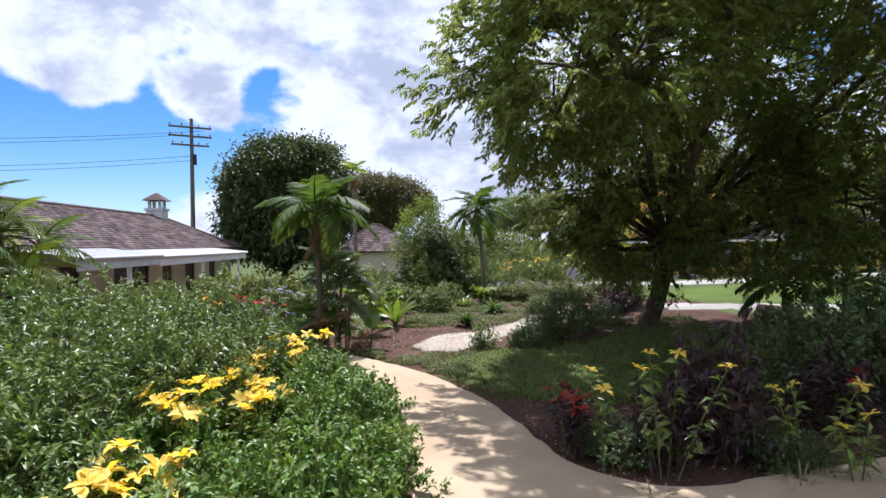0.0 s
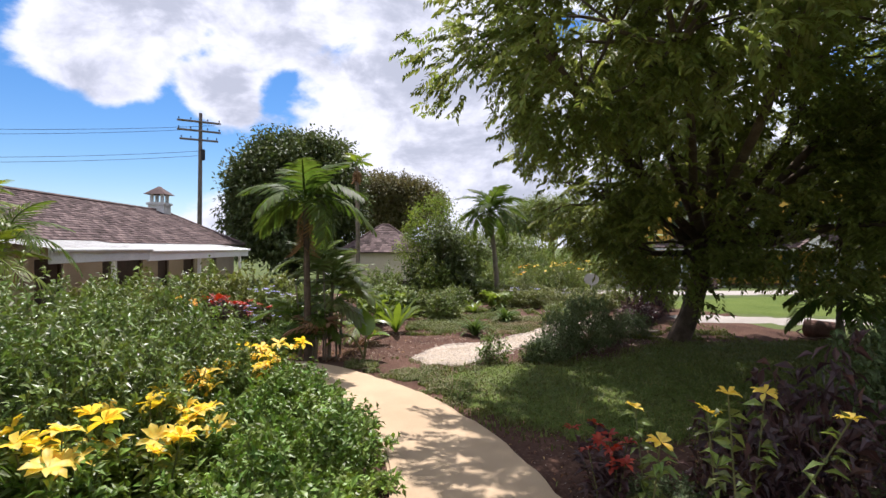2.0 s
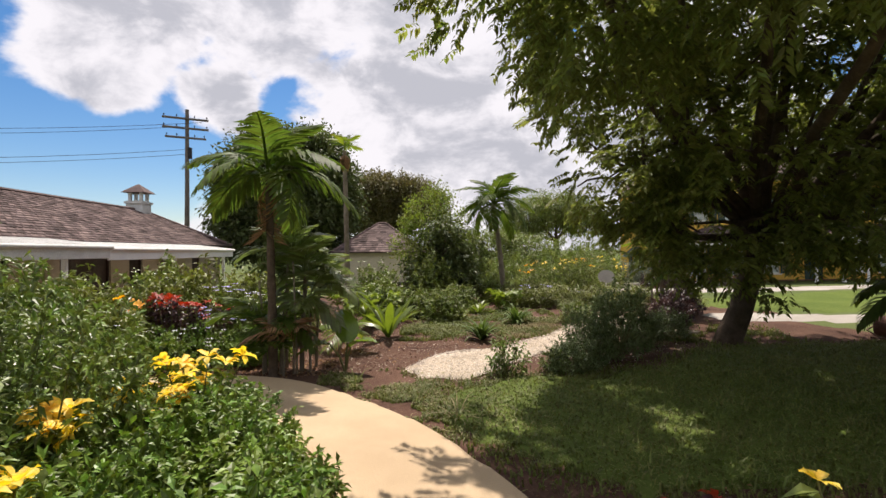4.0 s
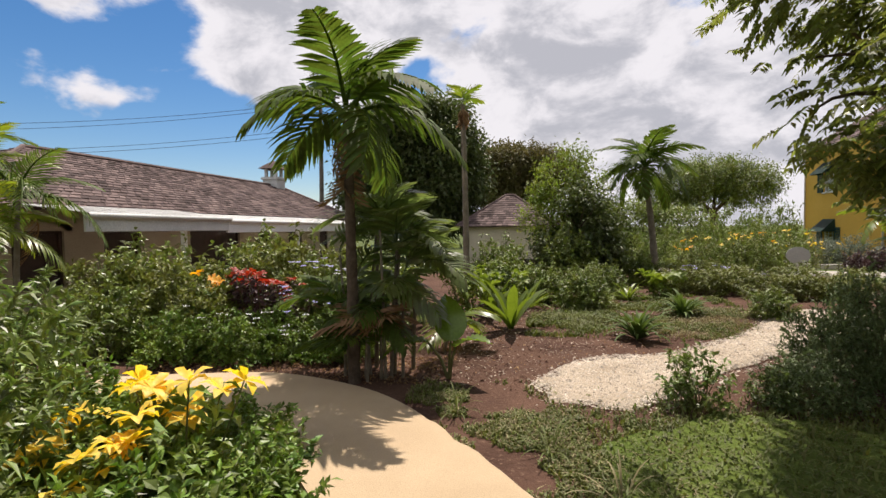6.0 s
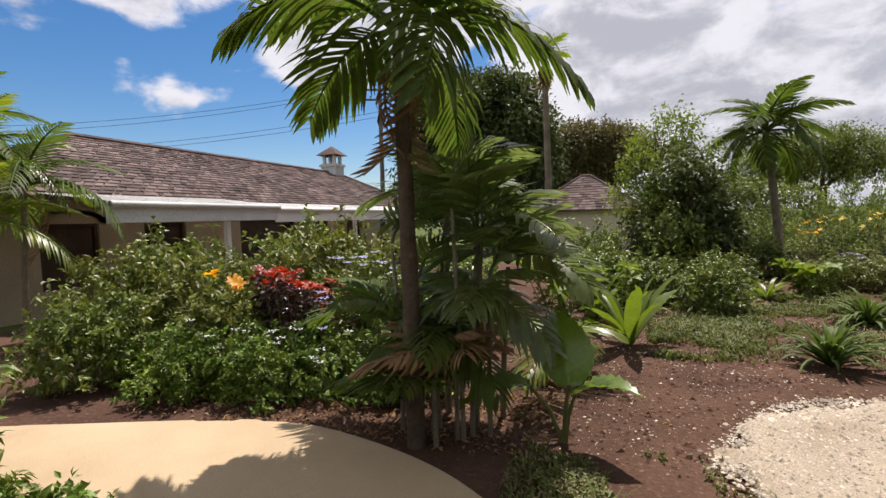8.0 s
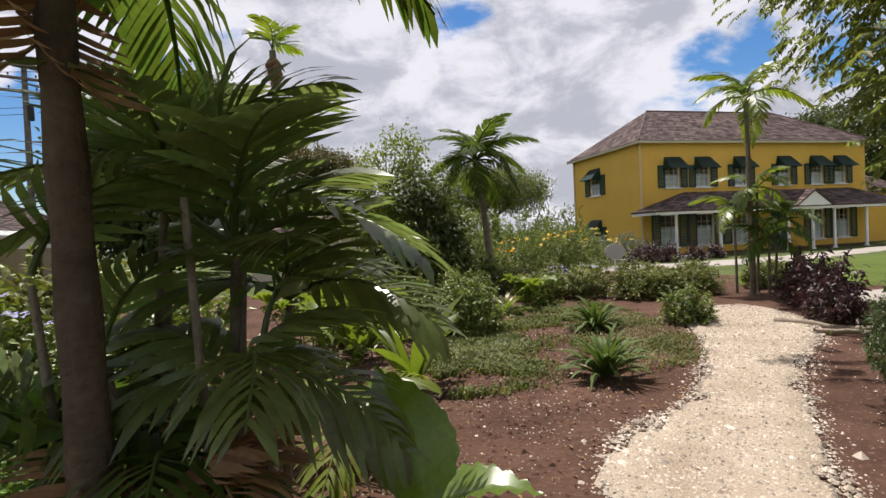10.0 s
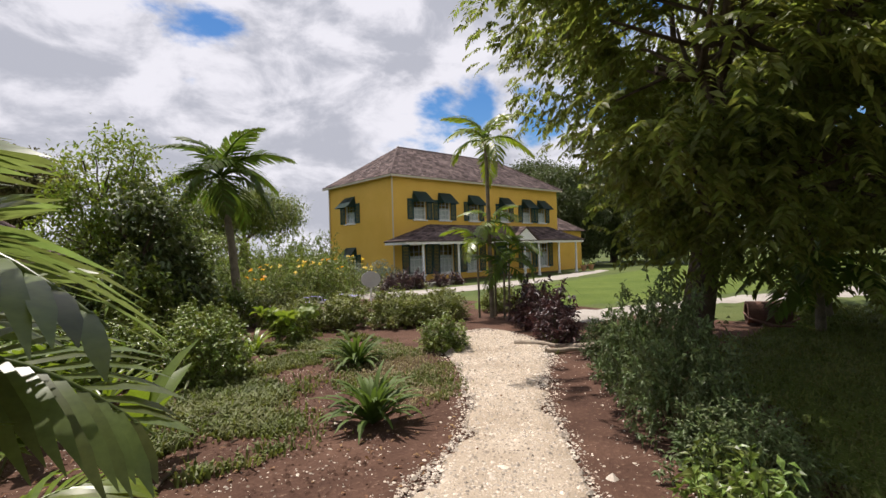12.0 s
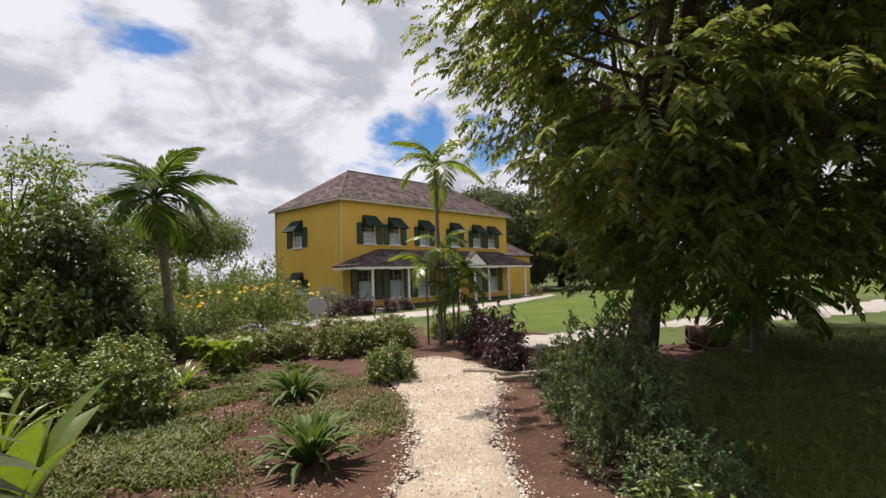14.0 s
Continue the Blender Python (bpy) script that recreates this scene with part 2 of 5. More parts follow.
_b.inputs["Base Color"].default_value, _b.inputs["Roughness"].default_value = (0.9, 0.95, 0.95, 1), 0.05
_b.inputs["Transmission Weight"].default_value, _b.inputs["IOR"].default_value = 1.0, 1.1
M["glass"] = glass

# ---- mesh helpers ----
RNG = np.random.default_rng(7)


def mesh_np(name, V, F, mat, smooth=False):
    """A mesh from arrays: V (n,3); F (m,k) with k corners each."""
    V, F = np.asarray(V, dtype=np.float32), np.asarray(F, dtype=np.int32)
    me = bpy.data.meshes.new(name)
    me.vertices.add(len(V))
    me.vertices.foreach_set("co", V.ravel())
    k = F.shape[1]
    me.loops.add(F.size)
    me.loops.foreach_set("vertex_index", F.ravel())
    me.polygons.add(len(F))
    me.polygons.foreach_set("loop_start", np.arange(0, F.size, k, dtype=np.int32))
    me.polygons.foreach_set("use_smooth", np.full(len(F), smooth))
    me.update(calc_edges=True)
    me.materials.append(M[mat])
    return me


def put_mesh(name, me, parent=None, label="", kind=""):
    ob = new(name, me)
    if parent:
        ob.parent = parent
    if label or kind:
        tagged(ob, label, kind=kind)
    return ob


def part(name, bm, mat, parent, label=""):
    me = bpy.data.meshes.new(name)
    bm.to_mesh(me)
    bm.free()
    me.materials.append(M[mat])
    return put_mesh(name, me, parent, label)


def thing(name, m, label, category, group="", kind=""):
    ob = new(name)
    ob.matrix_world = m
    return tagged(ob, label, category, group, kind)


def box_bm(bm, lo, hi, bevel=0.0):
    geo = bmesh.ops.create_cube(bm, size=1.0)["verts"]
    for v in geo:
        v.co = Vector([lo[i] + (v.co[i] + 0.5) * (hi[i] - lo[i]) for i in range(3)])
    if bevel:
        es = list({e for v in geo for e in v.link_edges})
        bmesh.ops.bevel(bm, geom=es, offset=bevel, segments=1, affect="EDGES")


def box(name, lo, hi, mat, parent=None, bevel=0.0, label=""):
    bm = bmesh.new()
    box_bm(bm, lo, hi, bevel)
    return part(name, bm, mat, parent, label)


def tube_np(points, radii, sides=6, cap=True):
    P = np.asarray(points, dtype=float)
    n = len(P)
    R = np.broadcast_to(np.asarray(radii, dtype=float), (n,))
    T = np.gradient(P, axis=0)
    T /= np.linalg.norm(T, axis=1)[:, None] + 1e-9
    ref = np.array([0.31, 0.95, 0.07])
    U = np.cross(T, ref)
    U /= np.linalg.norm(U, axis=1)[:, None] + 1e-9
    W = np.cross(T, U)
    a = np.linspace(0, 2 * np.pi, sides, endpoint=False)
    V = (P[:, None, :] + R[:, None, None] * (np.cos(a)[None, :, None] * U[:, None, :] + np.sin(a)[None, :, None] * W[:, None, :])).reshape(-1, 3)
    F = []
    for i in range(n - 1):
        for j in range(sides):
            k = (j + 1) % sides
            F.append((i * sides + j, i * sides + k, (i + 1) * sides + k, (i + 1) * sides + j))
    return V, np.array(F)


def join_np(pieces):
    Vs, Fs, o = [], [], 0
    for V, F in pieces:
        Vs.append(V)
        Fs.append(np.asarray(F) + o)
        o += len(V)
    return np.concatenate(Vs), np.concatenate(Fs)


def unit(A):
    return A / (np.linalg.norm(A, axis=-1, keepdims=True) + 1e-9)


def leaves_np(P, D, L, W, rng, fold=0.25, droop=0.25):
    """Folded pointed leaves: base P, way D, lengths L, widths W. Six corners, four triangles each."""
    n = len(P)
    D = unit(D)
    up = unit(np.array([0, 0, 1.0]) + rng.normal(0, 0.45, (n, 3)))
    S = unit(np.cross(D, up))
    Nn = np.cross(S, D)
    L, W = np.broadcast_to(L, (n,))[:, None], np.broadcast_to(W, (n,))[:, None]
    mid = P + D * L * 0.45
    tip = P + D * L - np.array([0, 0, 1.0]) * L * droop - Nn * L * 0.05
    left, right = mid + S * W * 0.5 + Nn * W * fold, mid - S * W * 0.5 + Nn * W * fold
    V = np.stack([P, left, mid, right, tip], 1).reshape(-1, 3)
    b = np.arange(n)[:, None] * 5
    F = np.concatenate([b + [0, 2, 1], b + [0, 3, 2], b + [1, 2, 4], b + [2, 3, 4]], 0)
    return V, F

# ---- ground, paths ----


def smooth_line(pts, n=8):
    """A smooth line through plan points."""
    P = [Vector((*p, 0)) for p in pts]
    out = []
    for i in range(len(P) - 1):
        p0, p1, p2, p3 = P[max(i - 1, 0)], P[i], P[i + 1], P[min(i + 2, len(P) - 1)]
        for k in range(n):
            t = k / n
            out.append(0.5 * ((2 * p1) + (p2 - p0) * t + (2 * p0 - 5 * p1 + 4 * p2 - p3) * t * t + (3 * p1 - p0 - 3 * p2 + p3) * t ** 3))
    out.append(P[-1])
    return [(v.x, v.y) for v in out]


def inside(poly, X, Y):
    """Which plan points lie in a polygon."""
    res = np.zeros(len(X), bool)
    n = len(poly)
    for i in range(n):
        (x1, y1), (x2, y2) = poly[i], poly[(i + 1) % n]
        cross = ((y1 > Y) != (y2 > Y)) & (X < (x2 - x1) * (Y - y1) / (y2 - y1 + 1e-12) + x1)
        res ^= cross
    return res


def relief(x, y):
    near = 1.0 / (1.0 + math.exp(min(50.0, (math.hypot(x - 3, y - 10) - 14) / 2)))
    z = 0.05 * noise.noise(Vector((x * 0.35, y * 0.35, 0))) + 0.025 * noise.noise(Vector((x * 1.4, y * 1.4, 3)))
    return z * near + 0.03 - 0.18 * min(1, max(0, (y - 18) / 8))


def ground_height(x, y):
    return relief(x, y)


def slab(name, poly, top, thick, mat, label, category, bevel=0.03):
    """A flat slab with a rounded rim over a plan polygon."""
    bm = bmesh.new()
    f = bm.faces.new([bm.verts.new((x, y, top)) for x, y in poly])
    if f.normal.z < 0:
        f.normal_flip()
    ext = bmesh.ops.extrude_face_region(bm, geom=[f])
    for v in ext["geom"]:
        if isinstance(v, bmesh.types.BMVert):
            v.co.z -= thick
    rim = [e for e in bm.edges if all(abs(v.co.z - top) < 1e-6 for v in e.verts) and len(e.link_faces) == 2]
    if bevel:
        bmesh.ops.bevel(bm, geom=rim, offset=bevel, segments=2, affect="EDGES", clamp_overlap=True)
    bmesh.ops.recalc_face_normals(bm, faces=bm.faces)
    bmesh.ops.triangulate(bm, faces=bm.faces)
    return tagged(part(name, bm, mat, None), label, category, kind="structure")


def make_ground():
    xs = np.concatenate([[-1500, -500, -200, -90], np.linspace(-45, -9, 14), np.linspace(-8, 14, 111), np.linspace(15, 60, 24), [120, 300, 800, 1500]])
    ys = np.concatenate([[-1500, -400, -120, -50], np.linspace(-25, -1, 13), np.linspace(0, 22, 111), np.linspace(23, 70, 30), [120, 300, 800, 2000]])
    V = np.array([(x, y, relief(x, y)) for y in ys for x in xs])
    nx = len(xs)
    F = np.array([(j * nx + i, j * nx + i + 1, (j + 1) * nx + i + 1, (j + 1) * nx + i) for j in range(len(ys) - 1) for i in range(nx - 1)])
    me = mesh_np("ground", V, F, "soil", True)
    me.materials.append(M["field"])
    C = V[F].mean(1)
    wave = np.array([1.2 * noise.noise(Vector((c[0] * 0.4, c[1] * 0.4, 9))) for c in C])
    C = C + wave[:, None]
    garden = (C[:, 0] > -7) & (C[:, 0] < 10.5) & (C[:, 1] > 2) & (C[:, 1] < 24)
    me.polygons.foreach_set("material_index", (~garden).astype(np.int32))
    g = put_mesh("ground", me)
    tagged(g, "dark reddish brown garden soil with scattered pale chips", "ground", kind="structure")


make_ground()
PATH_R = [(8.8, 6.5), (5.85, 5.9), (4.6, 5.7), (3.95, 5.62), (3.5, 5.72), (3.1, 6.1), (2.94, 6.6), (2.77, 7.45), (2.4, 8.45), (1.85, 9.45), (1.39, 9.98), (0.9, 10.55), (0.32, 10.95), (-0.5, 11.2), (-1.1, 11.14), (-1.7, 10.95), (-2.8, 10.6), (-4.65, 10.2)]
PATH_L = [(-4.65, 9.2), (-2.65, 9.55), (-1.3, 9.9), (-0.45, 9.95), (0.1, 9.72), (0.55, 9.35), (1.1, 8.7), (1.5, 7.9), (1.68, 6.9), (1.68, 5.5), (1.5, 3.6), (1.1, 1.5), (0.6, -4.0)]
path_poly = smooth_line(PATH_R, 5) + smooth_line(PATH_L, 5) + [(2.2, -4.0), (9.0, 3.6)]
slab("pavement", path_poly, 0.10, 0.3, "concrete", "curving tan concrete garden path with worn edges", "path", 0.025)

GRAVEL_A = [(1.84, 11.3), (1.98, 11.7), (2.23, 12.16), (2.65, 12.55), (3.23, 12.81), (3.81, 13.27), (4.78, 14.35), (5.5, 15.5), (6.1, 16.1)]
GRAVEL_B = [(7.0, 16.0), (7.0, 15.2), (6.45, 14.3), (5.9, 13.85), (4.81, 13.12), (3.93, 12.3), (3.4, 11.75), (2.85, 10.98), (2.4, 10.8), (2.0, 11.0)]
gravel_poly = smooth_line(GRAVEL_A, 4) + smooth_line(GRAVEL_B, 4)


def sheet_over(name, poly, lift, mat, label, category, step=0.12, ragged=0.12, kind="structure"):
    """A thin sheet that follows the ground inside a polygon with a ragged rim."""
    P = np.array(poly)
    xs, ys = np.arange(P[:, 0].min() - 0.3, P[:, 0].max() + 0.3, step), np.arange(P[:, 1].min() - 0.3, P[:, 1].max() + 0.3, step)
    bm = bmesh.new()
    made = {}

    def vert(i, j):
        if (i, j) not in made:
            x, y = xs[0] + i * step, ys[0] + j * step
            made[i, j] = bm.verts.new((x, y, relief(x, y) + lift))
        return made[i, j]

    gx, gy = np.meshgrid(np.arange(len(xs) - 1), np.arange(len(ys) - 1))
    cx, cy = xs[0] + (gx.ravel() + 0.5) * step, ys[0] + (gy.ravel() + 0.5) * step
    wob = np.array([noise.noise(Vector((x * 2.2, y * 2.2, 5))) for x, y in zip(cx, cy)]) * ragged * 2
    ok = inside(poly, cx + wob, cy + wob[::-1] * 0.4 + wob * 0.6)
    for i, j in zip(gx.ravel()[ok], gy.ravel()[ok]):
        bm.faces.new((vert(i, j), vert(i + 1, j), vert(i + 1, j + 1), vert(i, j + 1)))
    rim = [v for v in bm.verts if v.is_boundary]
    for v in rim:
        v.co.z -= lift + 0.03
    for f in bm.faces:
        f.smooth = True
    return tagged(part(name, bm, mat, None), label, category, kind=kind)


sheet_over("gravel_path", gravel_poly, 0.025, "gravel", "winding garden path of pale crushed gravel", "gravel path", 0.1, 0.14)


def pebbles(name, poly, count, mat, size, label, rng, spread=0.0):
    P = np.array(poly)
    lo, hi = P.min(0) - spread, P.max(0) + spread
    pts = rng.uniform(lo, hi, (count * 4, 2))
    pts = pts[inside(poly, pts[:, 0] + rng.normal(0, 0.08, len(pts)), pts[:, 1] + rng.normal(0, 0.08, len(pts)))][:count] if not spread else pts[:count]
    base = np.array([(1, 0, 0), (0.3, 0.9, 0.1), (-0.8, 0.5, 0), (-0.7, -0.6, 0.1), (0.4, -0.9, 0), (0.1, 0.05, 0.7)])
    tri = np.array([(0, 1, 5), (1, 2, 5), (2, 3, 5), (3, 4, 5), (4, 0, 5)])
    n = len(pts)
    a = rng.uniform(0, 6.28, n)
    s = size * rng.lognormal(0, 0.4, n)
    B = base[None] * (1 + rng.normal(0, 0.2, (n, 6, 3)))
    x = B[:, :, 0] * np.cos(a)[:, None] - B[:, :, 1] * np.sin(a)[:, None]
    y = B[:, :, 0] * np.sin(a)[:, None] + B[:, :, 1] * np.cos(a)[:, None]
    z0 = np.array([relief(px, py) for px, py in pts]) + np.where(inside(gravel_poly, pts[:, 0], pts[:, 1]), 0.024, 0.0)
    V = np.stack([pts[:, 0:1] + x * s[:, None], pts[:, 1:2] + y * s[:, None], z0[:, None] + B[:, :, 2] * s[:, None] - 0.002], -1)
    F = (np.arange(n)[:, None, None] * 6 + tri[None]).reshape(-1, 3)
    tagged(put_mesh(name, mesh_np(name, V.reshape(-1, 3), F, mat)), label, "gravel", kind="stuff")


pebbles("gravel", gravel_poly, 30000, "pebble", 0.0078, "loose pale crushed stone on the path", RNG)
soil_bed = [(0.39, 11.41), (1.77, 11.22), (2.07, 12.35), (3.6, 13.5), (5.0, 15.2), (3.0, 17), (0, 16)]
pebbles("stone_chips", soil_bed, 7000, "pebble", 0.0058, "pale stone chips scattered on the brown soil", RNG)
pebbles("stone_chips", [(2.79, 4.99), (7.87, 5.70), (6.93, 8.10), (3.17, 7.95), (2.42, 7.43)], 700, "pebble", 0.007, "pale stone chips scattered on the shaded soil bed", RNG)
pebbles("stone_chips", [(3.29, 11.39), (7.2, 14.6), (7.6, 13.6), (4.27, 10.77)], 1200, "pebble", 0.007, "pale stone chips scattered along the gravel edge", RNG)

pebbles("soil_clods", soil_bed, 5000, "soil", 0.013, "crumbly clods of dark brown soil on the bed", RNG)
pebbles("soil_clods", [(2.61, 5.31), (7.87, 5.90), (6.93, 8.10), (3.17, 7.95), (2.42, 7.43)], 2500, "soil", 0.014, "crumbly clods of soil in the shaded bed", RNG)
pebbles("soil_clods", [(-3.30, 11.26), (0.99, 11.27), (0.87, 12.70), (-3.40, 12.43)], 2500, "soil", 0.014, "crumbly clods of soil beside the path", RNG)

# lawns
shade_lawn = smooth_line([(2.56, 8.61), (2.23, 9.85), (2.66, 10.62), (3.69, 11.00), (5.22, 11.27), (6.49, 12.23), (8.46, 12.62), (13.5, 12.3), (14, 8), (8.34, 7.70), (4.58, 7.80), (3.08, 8.06)], 4)
sheet_over("lawn", shade_lawn, 0.03, "lawn", "shaded mown lawn beneath the big tree", "lawn", 0.15, 0.25)
east_lawn = [(9.0, 18.4), (10.5, 16.6), (14.7, 15.3), (20, 13.2), (45, 8), (60, 20), (40, 27.0), (27, 24.6), (20, 23.3), (14.5, 22.0), (11, 20.4)]
sheet_over("lawn", east_lawn, 0.03, "lawn", "bright sunlit mown lawn before the yellow house", "lawn", 0.4, 0.1)
white_path = smooth_line([(8.6, 14.9), (11.5, 14.6), (14.6, 13.2), (20, 10.2), (40, 2)], 5) + smooth_line([(42, 5), (21, 12.4), (14.7, 14.9), (11, 16.1), (8.6, 16.6)], 5)
sheet_over("walkway", white_path, 0.045, "road", "pale gravel walkway along the lawn", "walkway", 0.3, 0.1)
drive = smooth_line([(3, 24.5), (9, 24.2), (14.5, 23.0), (22, 24.4), (31, 27.2)], 4) + smooth_line([(31, 28.3), (26, 27.4), (20, 26.2), (14.5, 25.8), (9, 27.4), (3, 28)], 4)
sheet_over("road", drive, 0.03, "road", "pale drive running before the house", "road", 0.35, 0.05)


def grass_patch(name, poly, density, height, mat, label, rng, width=0.006, clump=0.0):
    P = np.array(poly)
    lo, hi = P.min(0), P.max(0)
    n = int((hi[0] - lo[0]) * (hi[1] - lo[1]) * density)
    X = rng.uniform(lo, hi, (n, 2))
    keep = inside(poly, X[:, 0] + rng.normal(0, 0.22, n), X[:, 1] + rng.normal(0, 0.22, n))
    X = X[keep]
    if clump:
        v = np.array([noise.noise(Vector((x * 1.7, y * 1.7, 8))) + 0.5 * noise.noise(Vector((x * 6, y * 6, 2))) for x, y in X])
        X = X[v > clump * rng.uniform(0.0, 1.2, len(X))]
    keep = ~inside(path_poly, X[:, 0], X[:, 1])
    X = X[keep]
    n = len(X)
    z = np.array([relief(x, y) for x, y in X])
    h = height * rng.lognormal(0, 0.35, n)
    a = rng.uniform(0, 6.28, n)
    lean = np.stack([np.cos(a), np.sin(a), np.zeros(n)], 1)
    side = np.stack([-np.sin(a), np.cos(a), np.zeros(n)], 1) * width * rng.uniform(0.7, 1.6, n)[:, None]
    B = np.stack([X[:, 0], X[:, 1], z], 1)
    mid = B + lean * (h * 0.25)[:, None] + np.array([0, 0, 1]) * (h * 0.65)[:, None]
    tip = B + lean * (h * rng.uniform(0.5, 1.1, n))[:, None] + np.array([0, 0, 1]) * (h * rng.uniform(0.6, 1.0, n))[:, None]
    V = np.stack([B - side, B + side, mid + side * 0.8, mid - side * 0.8, tip], 1).reshape(-1, 3)
    b = np.arange(n)[:, None] * 5
    F = np.concatenate([b + [0, 1, 2], b + [0, 2, 3], b + [3, 2, 4]], 0)
    tagged(put_mesh(name, mesh_np(name, V, F, mat)), label, "grass", kind="stuff")


grass_patch("grass", shade_lawn, 2300, 0.05, "grass", "short shaded lawn grass", RNG, 0.006)
grass_patch("grass", [(0.78, 10.97), (1.14, 11.47), (1.69, 11.0), (2.04, 10.65), (2.8, 10.6), (3.1, 10.0), (2.5, 8.9), (1.75, 9.75), (1.25, 10.35)], 6500, 0.03, "grass", "thin weedy grass along the concrete path", RNG, 0.006, -0.1)
grass_patch("grass", [(0.78, 10.97), (1.14, 11.47), (1.69, 11.0), (2.04, 10.65), (2.8, 10.6), (3.1, 10.0), (2.5, 8.9), (1.75, 9.75), (1.25, 10.35)], 3000, 0.03, "drygrass", "thin dry grass along the concrete path", RNG, 0.005, 0.02)
grass_patch("grass", [(1.7, 13.65), (2.05, 13.45), (2.5, 14.1), (3.4, 15.9), (5.2, 16.6), (5.4, 17.4), (4, 18.2), (2.8, 17), (2.3, 15.3), (1.95, 14.4)], 7500, 0.05, "grass", "green weeds growing over the soil bed", RNG, 0.007, -0.05)
grass_patch("grass", [(3.45, 13.6), (3.9, 13.75), (4.7, 14.75), (5.3, 16.2), (4.6, 16.2), (4.0, 15.2), (3.6, 14.4)], 6500, 0.035, "grass", "low olive weeds on the bed", RNG, 0.007, -0.05)
grass_patch("grass", [(3.45, 13.6), (3.9, 13.75), (4.7, 14.75), (5.3, 16.2), (4.6, 16.2), (4.0, 15.2), (3.6, 14.4)], 2500, 0.035, "drygrass", "dry stalks among the weeds on the bed", RNG, 0.006, 0.0)
grass_patch("grass", [(2.14, 4.96), (3.36, 5.33), (7.87, 5.90), (7.87, 7.90), (2.61, 8.41), (2.61, 7.01)], 300, 0.05, "grass", "sparse weeds on shaded soil", RNG, 0.006, 0.3)
grass_patch("grass", [(6.20, 13.01), (8.46, 12.43), (9, 14), (7.5, 14.8)], 1500, 0.06, "grass", "weedy grass about the tree foot", RNG, 0.007, 0.05)

grass_patch("grass", [(1.72, 13.65), (2.05, 13.4), (2.5, 14.1), (3.0, 15.1), (3.4, 16.0), (3.1, 16.2), (2.4, 15.3), (2.0, 14.45)], 7000, 0.055, "grass", "strip of bright green weeds across the soil bed", RNG, 0.007, -0.4)

# ---- buildings ----


def wall_bm(bm, length, height, thick, openings, z0=0.0):
    """A wall along x from 0 to length, outer face at y=0, thickness to +y, with rectangular openings (x0, x1, z0, z1)."""
    cuts = sorted({0.0, length, *[o[0] for o in openings], *[o[1] for o in openings]})
    for a, b in zip(cuts[:-1], cuts[1:]):
        mid = (a + b) / 2
        zs = sorted([(o[2], o[3]) for o in openings if o[0] < mid < o[1]])
        low = z0
        for c, d in zs + [(height, height)]:
            if c > low + 1e-4:
                box_bm(bm, (a, 0, low), (b, thick, c))
            low = d
    bmesh.ops.remove_doubles(bm, verts=bm.verts, dist=1e-4)


def shingles_np(corners, course, width, rng, thick=0.02):
    """Overlapping shingles over a roof slope given by eave left, eave right, ridge right, ridge left."""
    a, b, c, d = [np.array(p, float) for p in corners]
    up = ((d - a) + (c - b)) / 2
    rows = max(2, int(np.linalg.norm(up) / course))
    nrm = unit(np.cross(b - a, d - a))
    if nrm[2] < 0:
        nrm = -nrm
    Vs, Fs, o = [], [], 0
    for r in range(rows):
        t0, t1 = r / rows, min(1.0, (r + 1.25) / rows)
        l0, r0 = a + (d - a) * t0, b + (c - b) * t0
        l1, r1 = a + (d - a) * t1, b + (c - b) * t1
        n = max(1, int(np.linalg.norm(r0 - l0) / width))
        e = np.concatenate([[0], (np.arange(1, n) + rng.uniform(-0.3, 0.3, n - 1)) / n, [1]])
        for k in range(n):
            u0, u1 = e[k] + 0.0012, e[k + 1] - 0.0012
            lift = nrm * (thick + rng.uniform(0, 0.012))
            slip = (l0 - l1) * rng.uniform(-0.06, 0.1)
            q = [l0 + (r0 - l0) * u0 + lift + slip, l0 + (r0 - l0) * u1 + lift + slip, l1 + (r1 - l1) * u1 + nrm * 0.004, l1 + (r1 - l1) * u0 + nrm * 0.004,
                 l0 + (r0 - l0) * u0 + slip, l0 + (r0 - l0) * u1 + slip]
            Vs += q
            Fs += [(o, o + 1, o + 2), (o, o + 2, o + 3), (o + 4, o + 5, o + 1), (o + 4, o + 1, o)]
            o += 6
    return np.array(Vs), np.array(Fs)


def roof(parent, slopes, course, width, rng, label):
    """Boards under, shingles above; slopes are quads (or with two equal top points for hips)."""
    V, F = [], []
    for q in slopes:
        o = len(V)
        V += [tuple(p) for p in q]
        F.append((o, o + 1, o + 2, o + 3))
    bm = bmesh.new()
    for f in F:
        pts = []
        for i in f:
            if not pts or (Vector(V[i]) - pts[-1]).length > 1e-4:
                pts.append(Vector(V[i]))
        bm.faces.new([bm.verts.new(p) for p in pts])
    bmesh.ops.remove_doubles(bm, verts=bm.verts, dist=1e-3)
    bmesh.ops.recalc_face_normals(bm, faces=bm.faces)
    bmesh.ops.solidify(bm, geom=bm.faces[:], thickness=0.05)
    base = part("roof", bm, "shingle", parent, label)
    sv, sf = join_np([shingles_np(q, course, width, rng) for q in slopes])
    put_mesh("shingles", mesh_np("shingles", sv, sf, "shingle"), base, "", "stuff")
    return base


